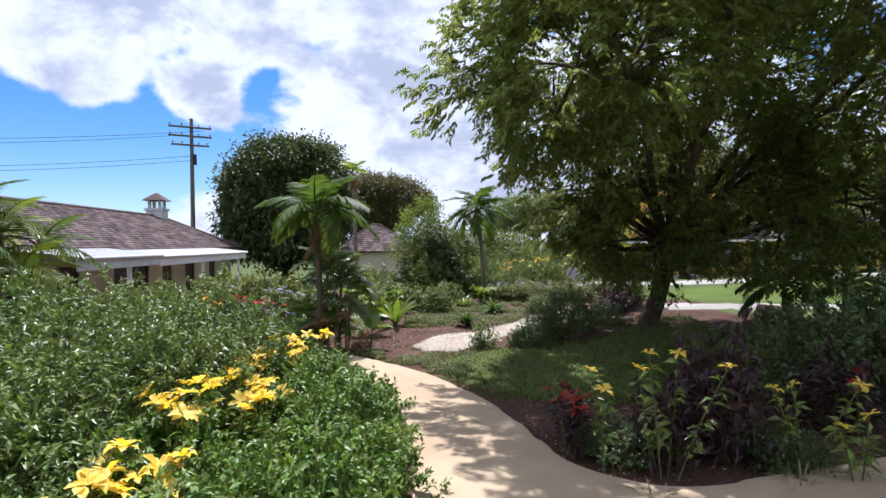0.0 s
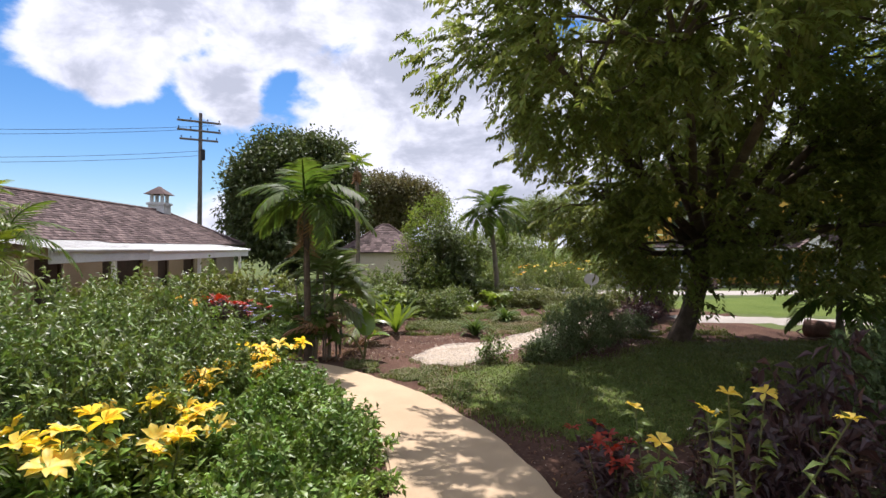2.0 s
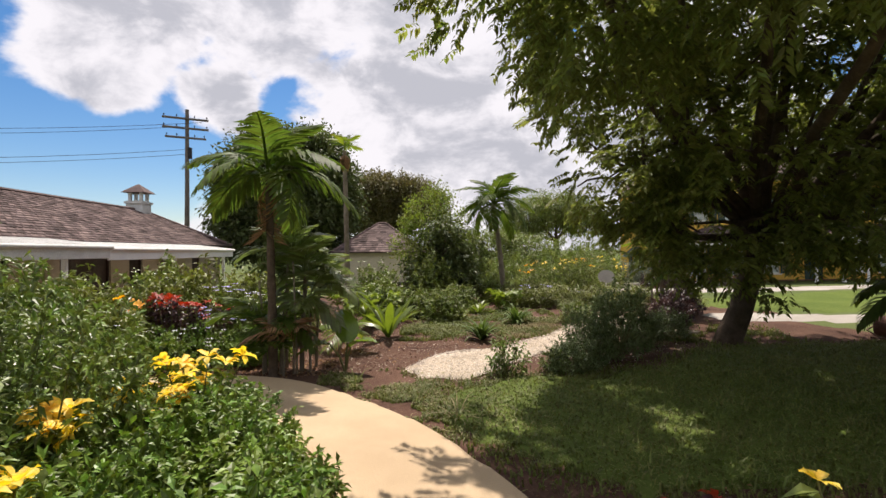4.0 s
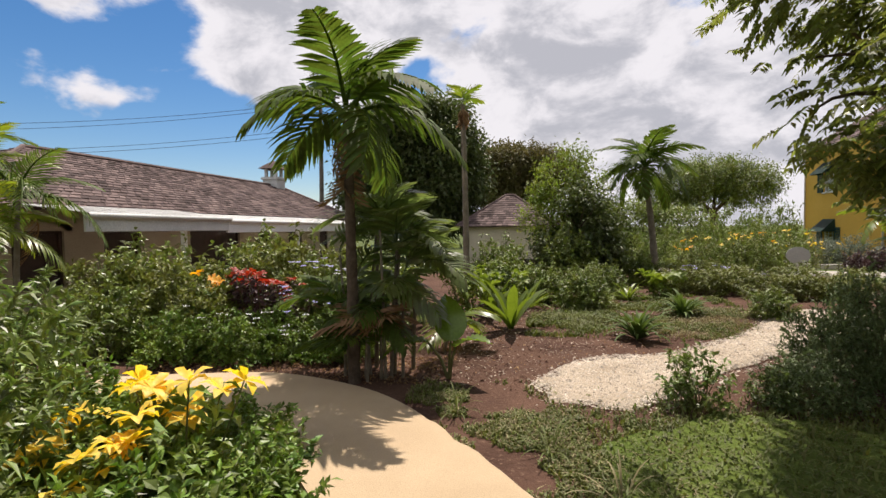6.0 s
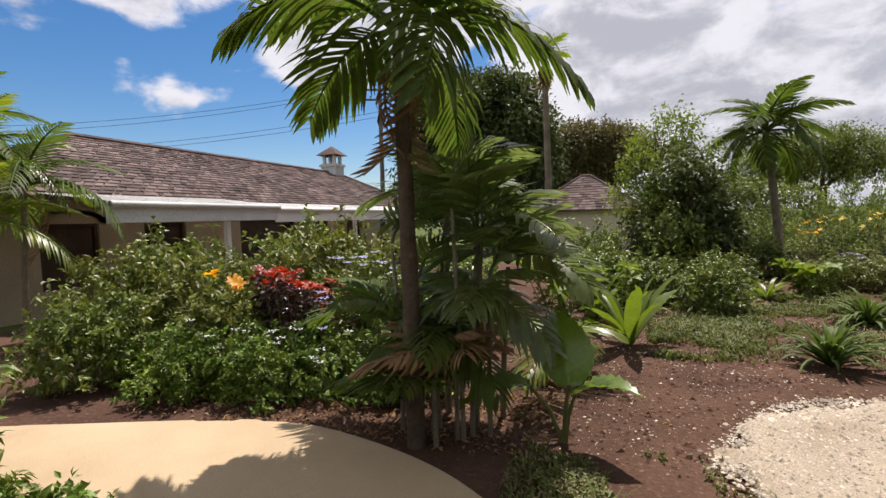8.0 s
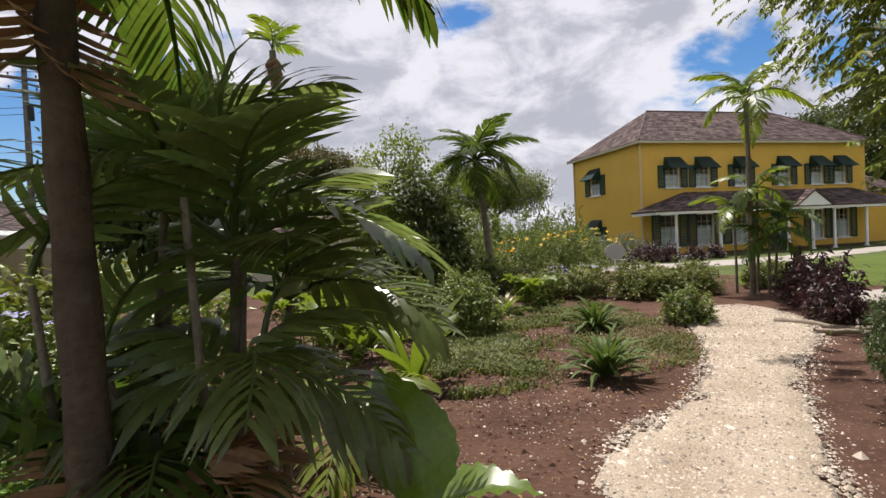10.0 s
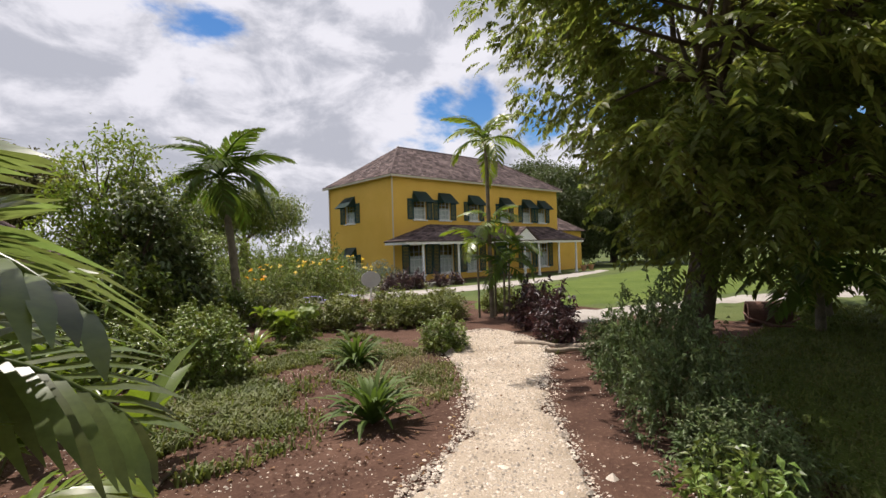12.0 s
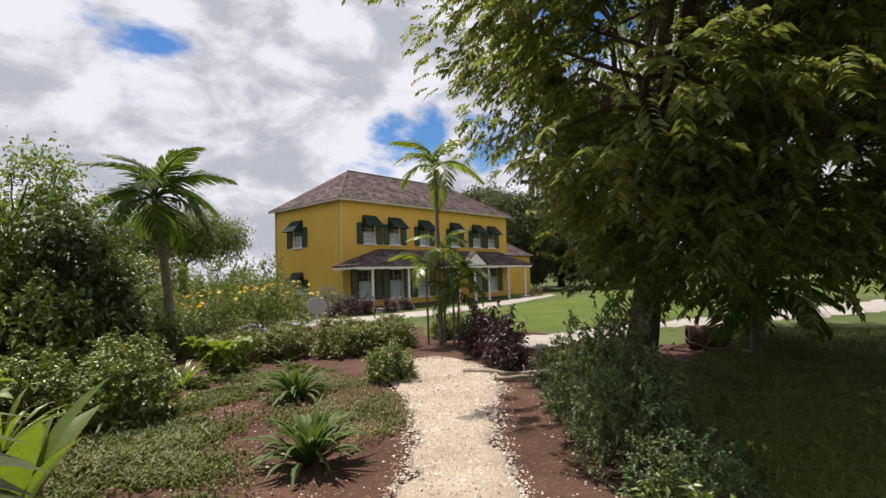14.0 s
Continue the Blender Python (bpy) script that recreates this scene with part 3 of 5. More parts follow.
def window_unit(parent, x0, x1, z0, z1, y, awning=True, shutters=True):
    """A sash window set in a wall that runs along local x with its face at y (outside is -y)."""
    w = new("window")
    w.parent = parent
    bm = bmesh.new()
    t = 0.06
    for lo, hi in (((x0, y + 0.05, z0), (x0 + t, y + 0.12, z1)), ((x1 - t, y + 0.05, z0), (x1, y + 0.12, z1)), ((x0 + t, y + 0.05, z0), (x1 - t, y + 0.12, z0 + t)), ((x0 + t, y + 0.05, z1 - t), (x1 - t, y + 0.12, z1)),
                   ((x0 + t, y + 0.06, (z0 + z1) / 2 - 0.025), (x1 - t, y + 0.11, (z0 + z1) / 2 + 0.025))):
        box_bm(bm, lo, hi)
    for k in (1, 2):
        xx = x0 + (x1 - x0) * k / 3
        box_bm(bm, (xx - 0.012, y + 0.07, z0 + t), (xx + 0.012, y + 0.1, z1 - t))
    for k in (1, 3):
        zz = z0 + (z1 - z0) * k / 4
        box_bm(bm, (x0 + t, y + 0.072, zz - 0.012), (x1 - t, y + 0.098, zz + 0.012))
    part("window_frame", bm, "white_paint", w, "white sash bars")
    box("pane", (x0 + t, y + 0.082, z0 + t), (x1 - t, y + 0.088, z1 - t), "glass", w).visible_shadow = False
    box("curtain", (x0 + 0.02, y + 0.16, z0 + 0.02), (x1 - 0.02, y + 0.18, z0 + (z1 - z0) * 0.62), "curtain", w, 0, "white curtain")
    box("window_sill", (x0 - 0.06, y - 0.08, z0 - 0.06), (x1 + 0.06, y + 0.05, z0 - 0.002), "white_paint", w, 0.01)
    if shutters:
        sw = (x1 - x0) * 0.46
        for s0 in (x0 - sw - 0.02, x1 + 0.02):
            bm = bmesh.new()
            box_bm(bm, (s0, y - 0.05, z0), (s0 + 0.05, y - 0.012, z1))
            box_bm(bm, (s0 + sw - 0.05, y - 0.05, z0), (s0 + sw, y - 0.012, z1))
            box_bm(bm, (s0 + 0.05, y - 0.05, z0), (s0 + sw - 0.05, y - 0.012, z0 + 0.08))
            box_bm(bm, (s0 + 0.05, y - 0.05, z1 - 0.08), (s0 + sw - 0.05, y - 0.012, z1))
            n = int((z1 - z0 - 0.16) / 0.07)
            for k in range(n):
                zz = z0 + 0.08 + (k + 0.5) * (z1 - z0 - 0.16) / n
                box_bm(bm, (s0 + 0.05, y - 0.045, zz - 0.025), (s0 + sw - 0.05, y - 0.025 + 0.01, zz + 0.025))
            part("shutter", bm, "green_paint", w, "dark green louvred shutter")
    if awning:
        bm = bmesh.new()
        xa, xb, out, rise = x0 - 0.12, x1 + 0.12, 0.62, 0.6
        z = z1 - 0.2
        v = [bm.verts.new(p) for p in ((xa + 0.1, y - 0.01, z + rise), (xb - 0.1, y - 0.01, z + rise), (xb, y - out, z), (xa, y - out, z), (xa, y - 0.01, z), (xb, y - 0.01, z))]
        for f in ((0, 1, 2, 3), (0, 3, 4), (1, 5, 2)):
            bm.faces.new([v[i] for i in f])
        bmesh.ops.solidify(bm, geom=bm.faces[:], thickness=0.03)
        part("awning", bm, "green_paint", w, "dark green wooden bell awning")
    return w


def yellow_house():
    """Two storeys, hipped shingle roof, long porch."""
    h = thing("house", pose(15.32, 29.88, -0.2), "two-storey yellow rendered house with hipped shingle roof and white porch", "house")
    LX, DY, EH, RIDGE = 13.5, 6.2, 5.45, 7.6
    front_up = [(1.28, 2.1), (2.98, 3.8), (5.2, 6.0), (7.8, 8.6), (9.88, 10.7), (11.4, 12.2)]
    up = [(a, b, 3.25, 4.3) for a, b in front_up]
    low = [(a, b, 0.45, 2.0) for a, b in ((0.95, 1.95), (2.95, 3.95), (4.95, 5.95), (9.8, 10.7), (11.5, 12.4))] + [(7.3, 8.4, 0.05, 2.15)]
    bm = bmesh.new()
    wall_bm(bm, LX, EH, 0.35, up + low)
    part("wall", bm, "yellow_wall", h, "yellow rendered front wall")
    for o in up:
        window_unit(h, *o, 0.0)
    for o in low[:-1]:
        window_unit(h, *o, 0.0, awning=False)
    d = low[-1]
    bm = bmesh.new()
    box_bm(bm, (d[0], 0.1, d[2]), (d[1], 0.16, d[3]))
    for a, b in ((0.1, 0.9), (1.05, 1.95)):
        box_bm(bm, (d[0] + 0.12, 0.085, d[2] + a), (d[0] + 0.5, 0.12, d[2] + b))
        box_bm(bm, (d[0] + 0.6, 0.085, d[2] + a), (d[1] - 0.12, 0.12, d[2] + b))
    part("door", bm, "green_paint", h, "dark green panelled front door")
    # side wall, facing -x: built along local x, then turned
    side = new("side_wall")
    side.parent = h
    side.matrix_local = Matrix.Translation((0, DY, 0)) @ Matrix.Rotation(radians(-90), 4, "Z")
    bm = bmesh.new()
    sw = [(1.75, 2.75, 3.25, 4.3), (1.75, 2.75, 0.3, 1.55)]
    wall_bm(bm, DY - 0.352, EH, 0.35, sw)
    part("wall", bm, "yellow_wall", side)
    for o in sw:
        window_unit(side, *o, 0.0)
    for lo, hi in (((0.352, DY - 0.35, 0), (LX, DY, EH)), ((LX - 0.35, 0.352, 0), (LX, DY - 0.352, EH))):
        box("wall", lo, hi, "yellow_wall", h)
    box("floor", (0.352, 0.352, 2.65), (LX - 0.352, DY - 0.352, 2.8), "dark_wood", h)
    box("plinth", (-0.03, -0.03, -0.3), (LX + 0.03, 0.4, 0.12), "rust", h, 0, "dark red brick plinth")
    o = 0.28
    A, B, C, D = (-o, -o, EH - 0.03), (LX + o, -o, EH - 0.03), (LX + o, DY + o, EH - 0.03), (-o, DY + o, EH - 0.03)
    R1, R2 = (2.7, DY / 2, RIDGE), (LX - 2.7, DY / 2, RIDGE)
    roof(h, [(A, B, R2, R1), (D, A, R1, R1), (B, C, R2, R2), (C, D, R1, R2)], 0.2, 0.24, RNG, "weathered brown shingle roof")
    V, F = join_np([tube_np([p, q], 0.045, 5) for p, q in ((A, R1), (B, R2), (R1, R2))])
    put_mesh("ridge_cap", mesh_np("ridge_cap", V + np.array([0, 0, 0.03]), F, "shingle"), h)
    bm = bmesh.new()
    box_bm(bm, (-o, -o, EH - 0.14), (LX + o, -o + 0.05, EH - 0.04))
    box_bm(bm, (-o, -o + 0.052, EH - 0.14), (-o + 0.05, DY + o, EH - 0.04))
    part("fascia", bm, "cream_wall", h, "pale eaves board")
    for x, y in ((-0.06, -0.06), (-0.06, DY - 0.1)):
        V, F = tube_np([(x, y, 0), (x, y, EH - 0.1)], 0.035, 6)
        put_mesh("downpipe", mesh_np("downpipe", V, F, "cream_wall"), h, "slim cream downpipe")
    # porch
    P0, P1, PY, PZ = -0.55, 13.9, -1.7, 2.12
    posts = [0.59, 2.9, 6.7, 8.13, 9.45, 11.45, 13.3]
    for x in posts:
        V, F = tube_np([(x, -1.5, 0.0), (x, -1.5, 0.12), (x, -1.5, 0.121), (x, -1.5, 1.88), (x, -1.5, 1.95), (x, -1.5, 2.0)], [0.11, 0.11, 0.07, 0.055, 0.09, 0.1], 10)
        put_mesh("porch_post", mesh_np("porch_post", V, F, "white_paint", False), h, "slender white porch post")
    bm = bmesh.new()
    box_bm(bm, (P0, PY, PZ - 0.16), (P1, PY + 0.06, PZ))
    box_bm(bm, (P0, PY + 0.062, PZ - 0.16), (P0 + 0.06, -0.01, PZ))
    box_bm(bm, (P1 - 0.06, PY + 0.062, PZ - 0.16), (P1, -0.01, PZ))
    part("porch_fascia", bm, "white_paint", h, "white porch fascia")
    a, b, c, d = (P0 - 0.05, PY - 0.05, PZ + 0.002), (P1 + 0.05, PY - 0.05, PZ + 0.002), (12.4, -0.01, 3.02), (2.3, -0.01, 3.02)
    roof(h, [(a, b, c, d), ((P0 - 0.05, -0.01, PZ + 0.002), a, d, d), (b, (P1 + 0.05, -0.01, PZ + 0.002), c, c)], 0.17, 0.24, RNG, "brown shingle porch roof")
    bm = bmesh.new()
    x0, x1, zt = 6.9, 8.9, 3.0
    v = [bm.verts.new(p) for p in ((x0, PY - 0.12, PZ), (x1, PY - 0.12, PZ), ((x0 + x1) / 2, PY - 0.12, zt - 0.2), (x0, PY - 0.06, PZ), (x1, PY - 0.06, PZ), ((x0 + x1) / 2, PY - 0.06, zt - 0.2))]
    for f in ((0, 1, 2), (5, 4, 3), (0, 2, 5, 3), (1, 4, 5, 2), (0, 3, 4, 1)):
        bm.faces.new([v[i] for i in f])
    part("pediment", bm, "white_paint", h, "white triangular pediment over the entrance")
    m = (x0 + x1) / 2
    roof(h, [((x0 - 0.1, PY - 0.2, PZ + 0.03), (x0 - 0.1, -0.6, PZ + 0.03), (m, -0.6, zt - 0.12), (m, PY - 0.2, zt - 0.12)), ((x1 + 0.1, -0.6, PZ + 0.03), (x1 + 0.1, PY - 0.2, PZ + 0.03), (m, PY - 0.2, zt - 0.12), (m, -0.6, zt - 0.12))], 0.2, 0.24, RNG, "small shingled gable over the entrance")
    box("porch_floor", (P0 + 0.3, PY, -0.3), (P1 - 0.2, -0.04, 0.02), "road", h, 0.02, "pale stone porch floor")
    # lower wing
    bm = bmesh.new()
    wall_bm(bm, 4.6, 2.9, 0.3, [(0.9, 1.7, 0.05, 2.1)])
    bmesh.ops.translate(bm, vec=(13.55, 1.2, 0), verts=bm.verts)
    part("wing_wall", bm, "yellow_wall", h, "yellow wall of the lower wing")
    box("wing_wall", (17.85, 1.502, 0), (18.15, 6, 2.9), "yellow_wall", h)
    box("wing_door", (14.45, 1.32, 0.05), (15.25, 1.38, 2.1), "green_paint", h, 0.01, "dark green side door")
    roof(h, [((13.52, 0.95, 2.85), (18.4, 0.95, 2.85), (16.6, 3.4, 4.4), (13.52, 3.4, 4.4)), ((18.4, 0.95, 2.85), (18.4, 6, 2.85), (16.6, 3.4, 4.4), (16.6, 3.4, 4.4))], 0.2, 0.24, RNG, "shingle roof of the lower wing")


yellow_house()


def veranda_building():
    """Long low building with a shingle roof, a pale canopy and a chimney."""
    b = thing("outbuilding", pose(-7.3, 11.0, -0.45), "long low cream building with brown shingle roof and pale veranda canopy", "building")
    LY, H = 18.2, 2.55
    s = new("front_wall")
    s.parent = b
    s.matrix_local = Matrix.Rotation(radians(90), 4, "Z")
    doors = [(4.75, 5.75, 0.02, 2.0), (7.4, 9.6, 0.02, 2.05), (10.6, 11.4, 0.7, 2.0), (12.6, 13.6, 0.02, 2.05), (15.2, 16.0, 0.7, 2.0)]
    arch = (2.85, 3.85, 0.9, 2.0)
    bm = bmesh.new()
    wall_bm(bm, LY, H, 0.3, doors + [arch, (0.0, 1.9, -0.01, H)])
    part("wall", bm, "tan_wall", s, "cream rendered veranda wall")
    for d in doors + [arch]:
        w = box("door", (d[0] + 0.06, 0.1, d[2]), (d[1] - 0.06, 0.15, d[3] - 0.06), "dark_wood", s, 0.008, "dark brown boarded door")
        for lo, hi in (((d[0], 0.05, d[2]), (d[0] + 0.058, 0.17, d[3])), ((d[1] - 0.058, 0.05, d[2]), (d[1], 0.17, d[3])), ((d[0] + 0.06, 0.05, d[3] - 0.058), (d[1] - 0.06, 0.17, d[3]))):
            box("frame", lo, hi, "dark_wood", w, 0.006)
    bm = bmesh.new()
    for k in range(9):
        a0, a1 = math.pi * k / 9, math.pi * (k + 1) / 9
        c = (arch[0] + arch[1]) / 2
        for r0, r1 in ((0.52, 0.66),):
            v = [bm.verts.new((c - r * math.cos(a), y, arch[3] + 0.35 * r * math.sin(a))) for a, r, y in ((a0, r0, -0.03), (a1, r0, -0.03), (a1, r1, -0.03), (a0, r1, -0.03))]
            bm.faces.new(v)
    bmesh.ops.solidify(bm, geom=bm.faces[:], thickness=0.04)
    part("arch_moulding", bm, "driftwood", s, "weathered stone arch over the opening")
    box("wall", (-6.5, 1.9, 0), (-0.302, 2.2, H), "tan_wall", b)
    box("wall", (-6.5, LY - 0.3, 0), (-0.302, LY, H), "tan_wall", b)
    box("wall", (-6.5, 2.202, 0), (-6.2, LY - 0.302, H), "tan_wall", b)
    # roof
    e, z0, ridge = 0.45, 2.42, 4.05
    A, B, C, D = (e, 1.5, z0), (e, LY + 0.4, z0), (-6.9, LY + 0.4, z0), (-6.9, 1.5, z0)
    R1, R2 = (-3.1, 5.6, ridge), (-3.1, LY - 0.9, ridge)
    roof(b, [(A, B, R2, R1), (D, A, R1, R1), (B, C, R2, R2), (C, D, R1, R2)], 0.19, 0.22, RNG, "weathered reddish brown shingle roof")
    V, F = join_np([tube_np([p, q], 0.05, 5) for p, q in ((A, R1), (B, R2), (R1, R2))])
    put_mesh("ridge_cap", mesh_np("ridge_cap", V + np.array([0, 0, 0.04]), F, "shingle"), b)
    # canopy in two lengths
    for y0, y1, drop, xe, mat, label in ((2.6, 6.4, 0.0, 1.85, "grey_paint", "weathered pale canopy panel"), (6.42, 14.8, 0.05, 1.8, "white_paint", "white boarded canopy with gutter")):
        bm = bmesh.new()
        n = max(2, int((y1 - y0) / 0.4))
        zt, ze = 2.50 - drop, 2.30 - drop
        for k in range(n):
            ya, yb = y0 + (y1 - y0) * k / n, y0 + (y1 - y0) * (k + 1) / n - 0.008
            v = [bm.verts.new(p) for p in ((0.2, ya, zt), (xe, ya, ze), (xe, yb, ze), (0.2, yb, zt))]
            f = bm.faces.new(v)
        bmesh.ops.solidify(bm, geom=bm.faces[:], thickness=0.03)
        cn = part("canopy", bm, mat, b, label)
        box("fascia", (xe - 0.03, y0, ze - 0.33), (xe + 0.02, y1, ze - 0.004), mat, cn, 0.01)
        V, F = tube_np([(xe + 0.07, y0, ze - 0.05), (xe + 0.07, y1, ze - 0.06)], 0.05, 8)
        put_mesh("gutter", mesh_np("gutter", V, F, mat, True), cn)
    for y in (5.15, 10.2, 14.3):
        box("post", (1.55, y, 0), (1.65, y + 0.1, 2.1), "white_paint", b, 0.01, "white timber canopy post")
    # chimney
    ch = new("chimney")
    ch.parent = b
    ch.matrix_local = Matrix.Translation((-3.1, 17.0, 3.7))
    bm = bmesh.new()
    box_bm(bm, (-0.36, -0.36, -0.3), (0.36, 0.36, 0.75))
    for x in (-0.3, 0.18):
        for y in (-0.3, 0.18):
            box_bm(bm, (x, y, 0.75), (x + 0.12, y + 0.12, 1.12))
    box_bm(bm, (-0.42, -0.42, 0.62), (0.42, 0.42, 0.72))
    part("stack", bm, "grey_paint", ch, "pale masonry chimney stack with open sides")
    bm = bmesh.new()
    bmesh.ops.create_cone(bm, cap_ends=True, segments=4, radius1=0.72, radius2=0.05, depth=0.4, matrix=Matrix.Translation((0, 0, 1.32)) @ Matrix.Rotation(radians(45), 4, "Z"))
    part("cap", bm, "shingle", ch, "shingled pyramid chimney cap")


veranda_building()


def small_cottage():
    c = thing("cottage", pose(-1.85, 30.2, -0.9), "small cream cottage with hipped brown shingle roof", "house")
    bm = bmesh.new()
    wall_bm(bm, 4.2, 2.6, 0.25, [(2.6, 3.6, 0.05, 0.95)])
    part("wall", bm, "cream_wall", c)
    box("wall", (3.95, 0.252, 0), (4.2, 4.2, 2.6), "cream_wall", c)
    box("wall", (0, 0.252, 0), (0.25, 4.2, 2.6), "cream_wall", c)
    box("door", (2.66, 0.08, 0.05), (3.54, 0.13, 0.95), "dark_wood", c, 0.01)
    A, B, C, D = (-0.3, -0.3, 2.5), (4.5, -0.3, 2.5), (4.5, 4.5, 2.5), (-0.3, 4.5, 2.5)
    R1, R2 = (1.9, 2.1, 4.05), (2.3, 2.1, 4.05)
    roof(c, [(A, B, R2, R1), (D, A, R1, R1), (B, C, R2, R2), (C, D, R1, R2)], 0.2, 0.24, RNG, "reddish brown shingle hip roof")
    V, F = join_np([tube_np([p, q], 0.05, 5) for p, q in ((A, R1), (B, R2), (R1, R2))])
    put_mesh("ridge_cap", mesh_np("ridge_cap", V + np.array([0, 0, 0.04]), F, "shingle"), c)
    f = thing("railing", pose(-0.4, 30.6, -0.35), "black iron railing before the cottage", "railing")
    for k in range(17):
        box("baluster", (k * 0.15, -0.012, 0.0), (k * 0.15 + 0.024, 0.012, 0.95), "iron", f)
    box("rail", (-0.05, -0.02, 0.95), (2.5, 0.02, 0.99), "iron", f, 0.005)
    box("rail", (-0.05, -0.018, 0.1), (2.5, -0.013, 0.14), "iron", f)


small_cottage()

# ---- plants ----


def bush_meshes(name, rx, h, count, leaf_len, leaf_w, leaf, seed, per=9, lumps=0.25, low=0.08, upward=0.5, stem_r=0.012, droop=0.2):
    """Leaf rosettes on twig tips over a lumpy dome, and the twigs under them."""
    rng = np.random.default_rng(seed)
    u, az = rng.uniform(0, 1, count), rng.uniform(0, 2 * np.pi, count)
    el = np.arcsin(u * 0.98)
    D = np.stack([np.cos(el) * np.cos(az), np.cos(el) * np.sin(az), np.sin(el)], 1)
    lump = np.array([1 + lumps * (noise.noise(Vector(d) * 2.3 + Vector((seed, 0, 0))) + 0.6 * noise.noise(Vector(d) * 5.5 + Vector((0, seed, 0)))) for d in D])
    depth = 1 - 0.5 * rng.uniform(0, 1, count) ** 2.2
    C = D * np.array([rx, rx, h * (1 - low)]) * (lump * depth)[:, None] + np.array([0, 0, h * low])
    C[:, 2] = np.maximum(C[:, 2], 0.03)
    out = unit(D + np.array([0, 0, upward]))
    n = count * per
    P = np.repeat(C, per, 0) + np.repeat(out, per, 0) * rng.uniform(-0.8, 0.5, n)[:, None] * leaf_len * 1.3
    W = unit(np.repeat(out, per, 0) * 0.55 + rng.normal(0, 0.75, (n, 3)))
    L = leaf_len * rng.uniform(0.6, 1.25, n)
    V, F = leaves_np(P, W, L, leaf_w * rng.uniform(0.7, 1.2, n), rng, 0.2, droop)
    leaf_me = mesh_np("leaves", V, F, leaf)
    k = min(34, count)
    tubes = []
    for c in C[rng.choice(count, k, replace=False)]:
        b = np.array([rng.normal(0, 0.06 * rx), rng.normal(0, 0.06 * rx), -0.03])
        m = b * 0.5 + c * 0.5 + np.array([0, 0, -0.08 * h]) + rng.normal(0, 0.03, 3)
        tubes.append(tube_np([b, m, c], [stem_r, stem_r * 0.7, stem_r * 0.3], 4))
    V, F = join_np(tubes)
    return leaf_me, mesh_np("stems", V, F, "stem")


def make_bush(name, meshes, m, label, category="bush", group=""):
    t = thing(name, m, label, category, group)
    put_mesh("leaves", meshes[0], t, "", "stuff")
    put_mesh("twig_mass", meshes[1], t, "", "stuff")
    return t


def at(x, y, turn=0.0, size=1.0, tall=1.0, sink=0.0):
    return Matrix.Translation((x, y, ground_height(x, y) - sink)) @ Matrix.Rotation(radians(turn), 4, "Z") @ Matrix.Diagonal((size, size, size * tall, 1))


def scatter(name, meshes, spots, label, category="bush", group=""):
    for k, (x, y, s, tall) in enumerate(spots):
        make_bush(name, meshes, at(x, y, 73 * k + 19, s, tall), label, category, group)


def rosette_np(rng, n, L, W, elev, arch=0.5, segs=4):
    """Strap leaves in a rosette, each a folded strip that arches over."""
    Vs, Fs, o = [], [], 0
    for k in range(n):
        a = k * 2.399 + rng.uniform(-0.3, 0.3)
        e = radians(rng.uniform(*elev))
        l, w = L * rng.uniform(0.7, 1.15), W * rng.uniform(0.8, 1.15)
        d = np.array([math.cos(a), math.sin(a), 0])
        s = np.array([-math.sin(a), math.cos(a), 0])
        p = d * 0.02
        rows = []
        for i in range(segs + 1):
            t = i / segs
            ee = e - arch * t * t * 1.8
            if i:
                p = p + (d * math.cos(ee) + np.array([0, 0, 1]) * math.sin(ee)) * l / segs
            ww = w * (0.45 + 1.1 * t) * (1 - t ** 3) if t < 1 else 0.004
            up = -d * math.sin(ee) + np.array([0, 0, 1]) * math.cos(ee)
            rows.append((p + s * ww / 2 + up * ww * 0.18, p, p - s * ww / 2 + up * ww * 0.18))
        for r in rows:
            Vs += list(r)
        for i in range(segs):
            b = o + i * 3
            Fs += [(b, b + 1, b + 4, b + 3), (b + 1, b + 2, b + 5, b + 4)]
        o += 3 * (segs + 1)
    return np.array(Vs), np.array(Fs)


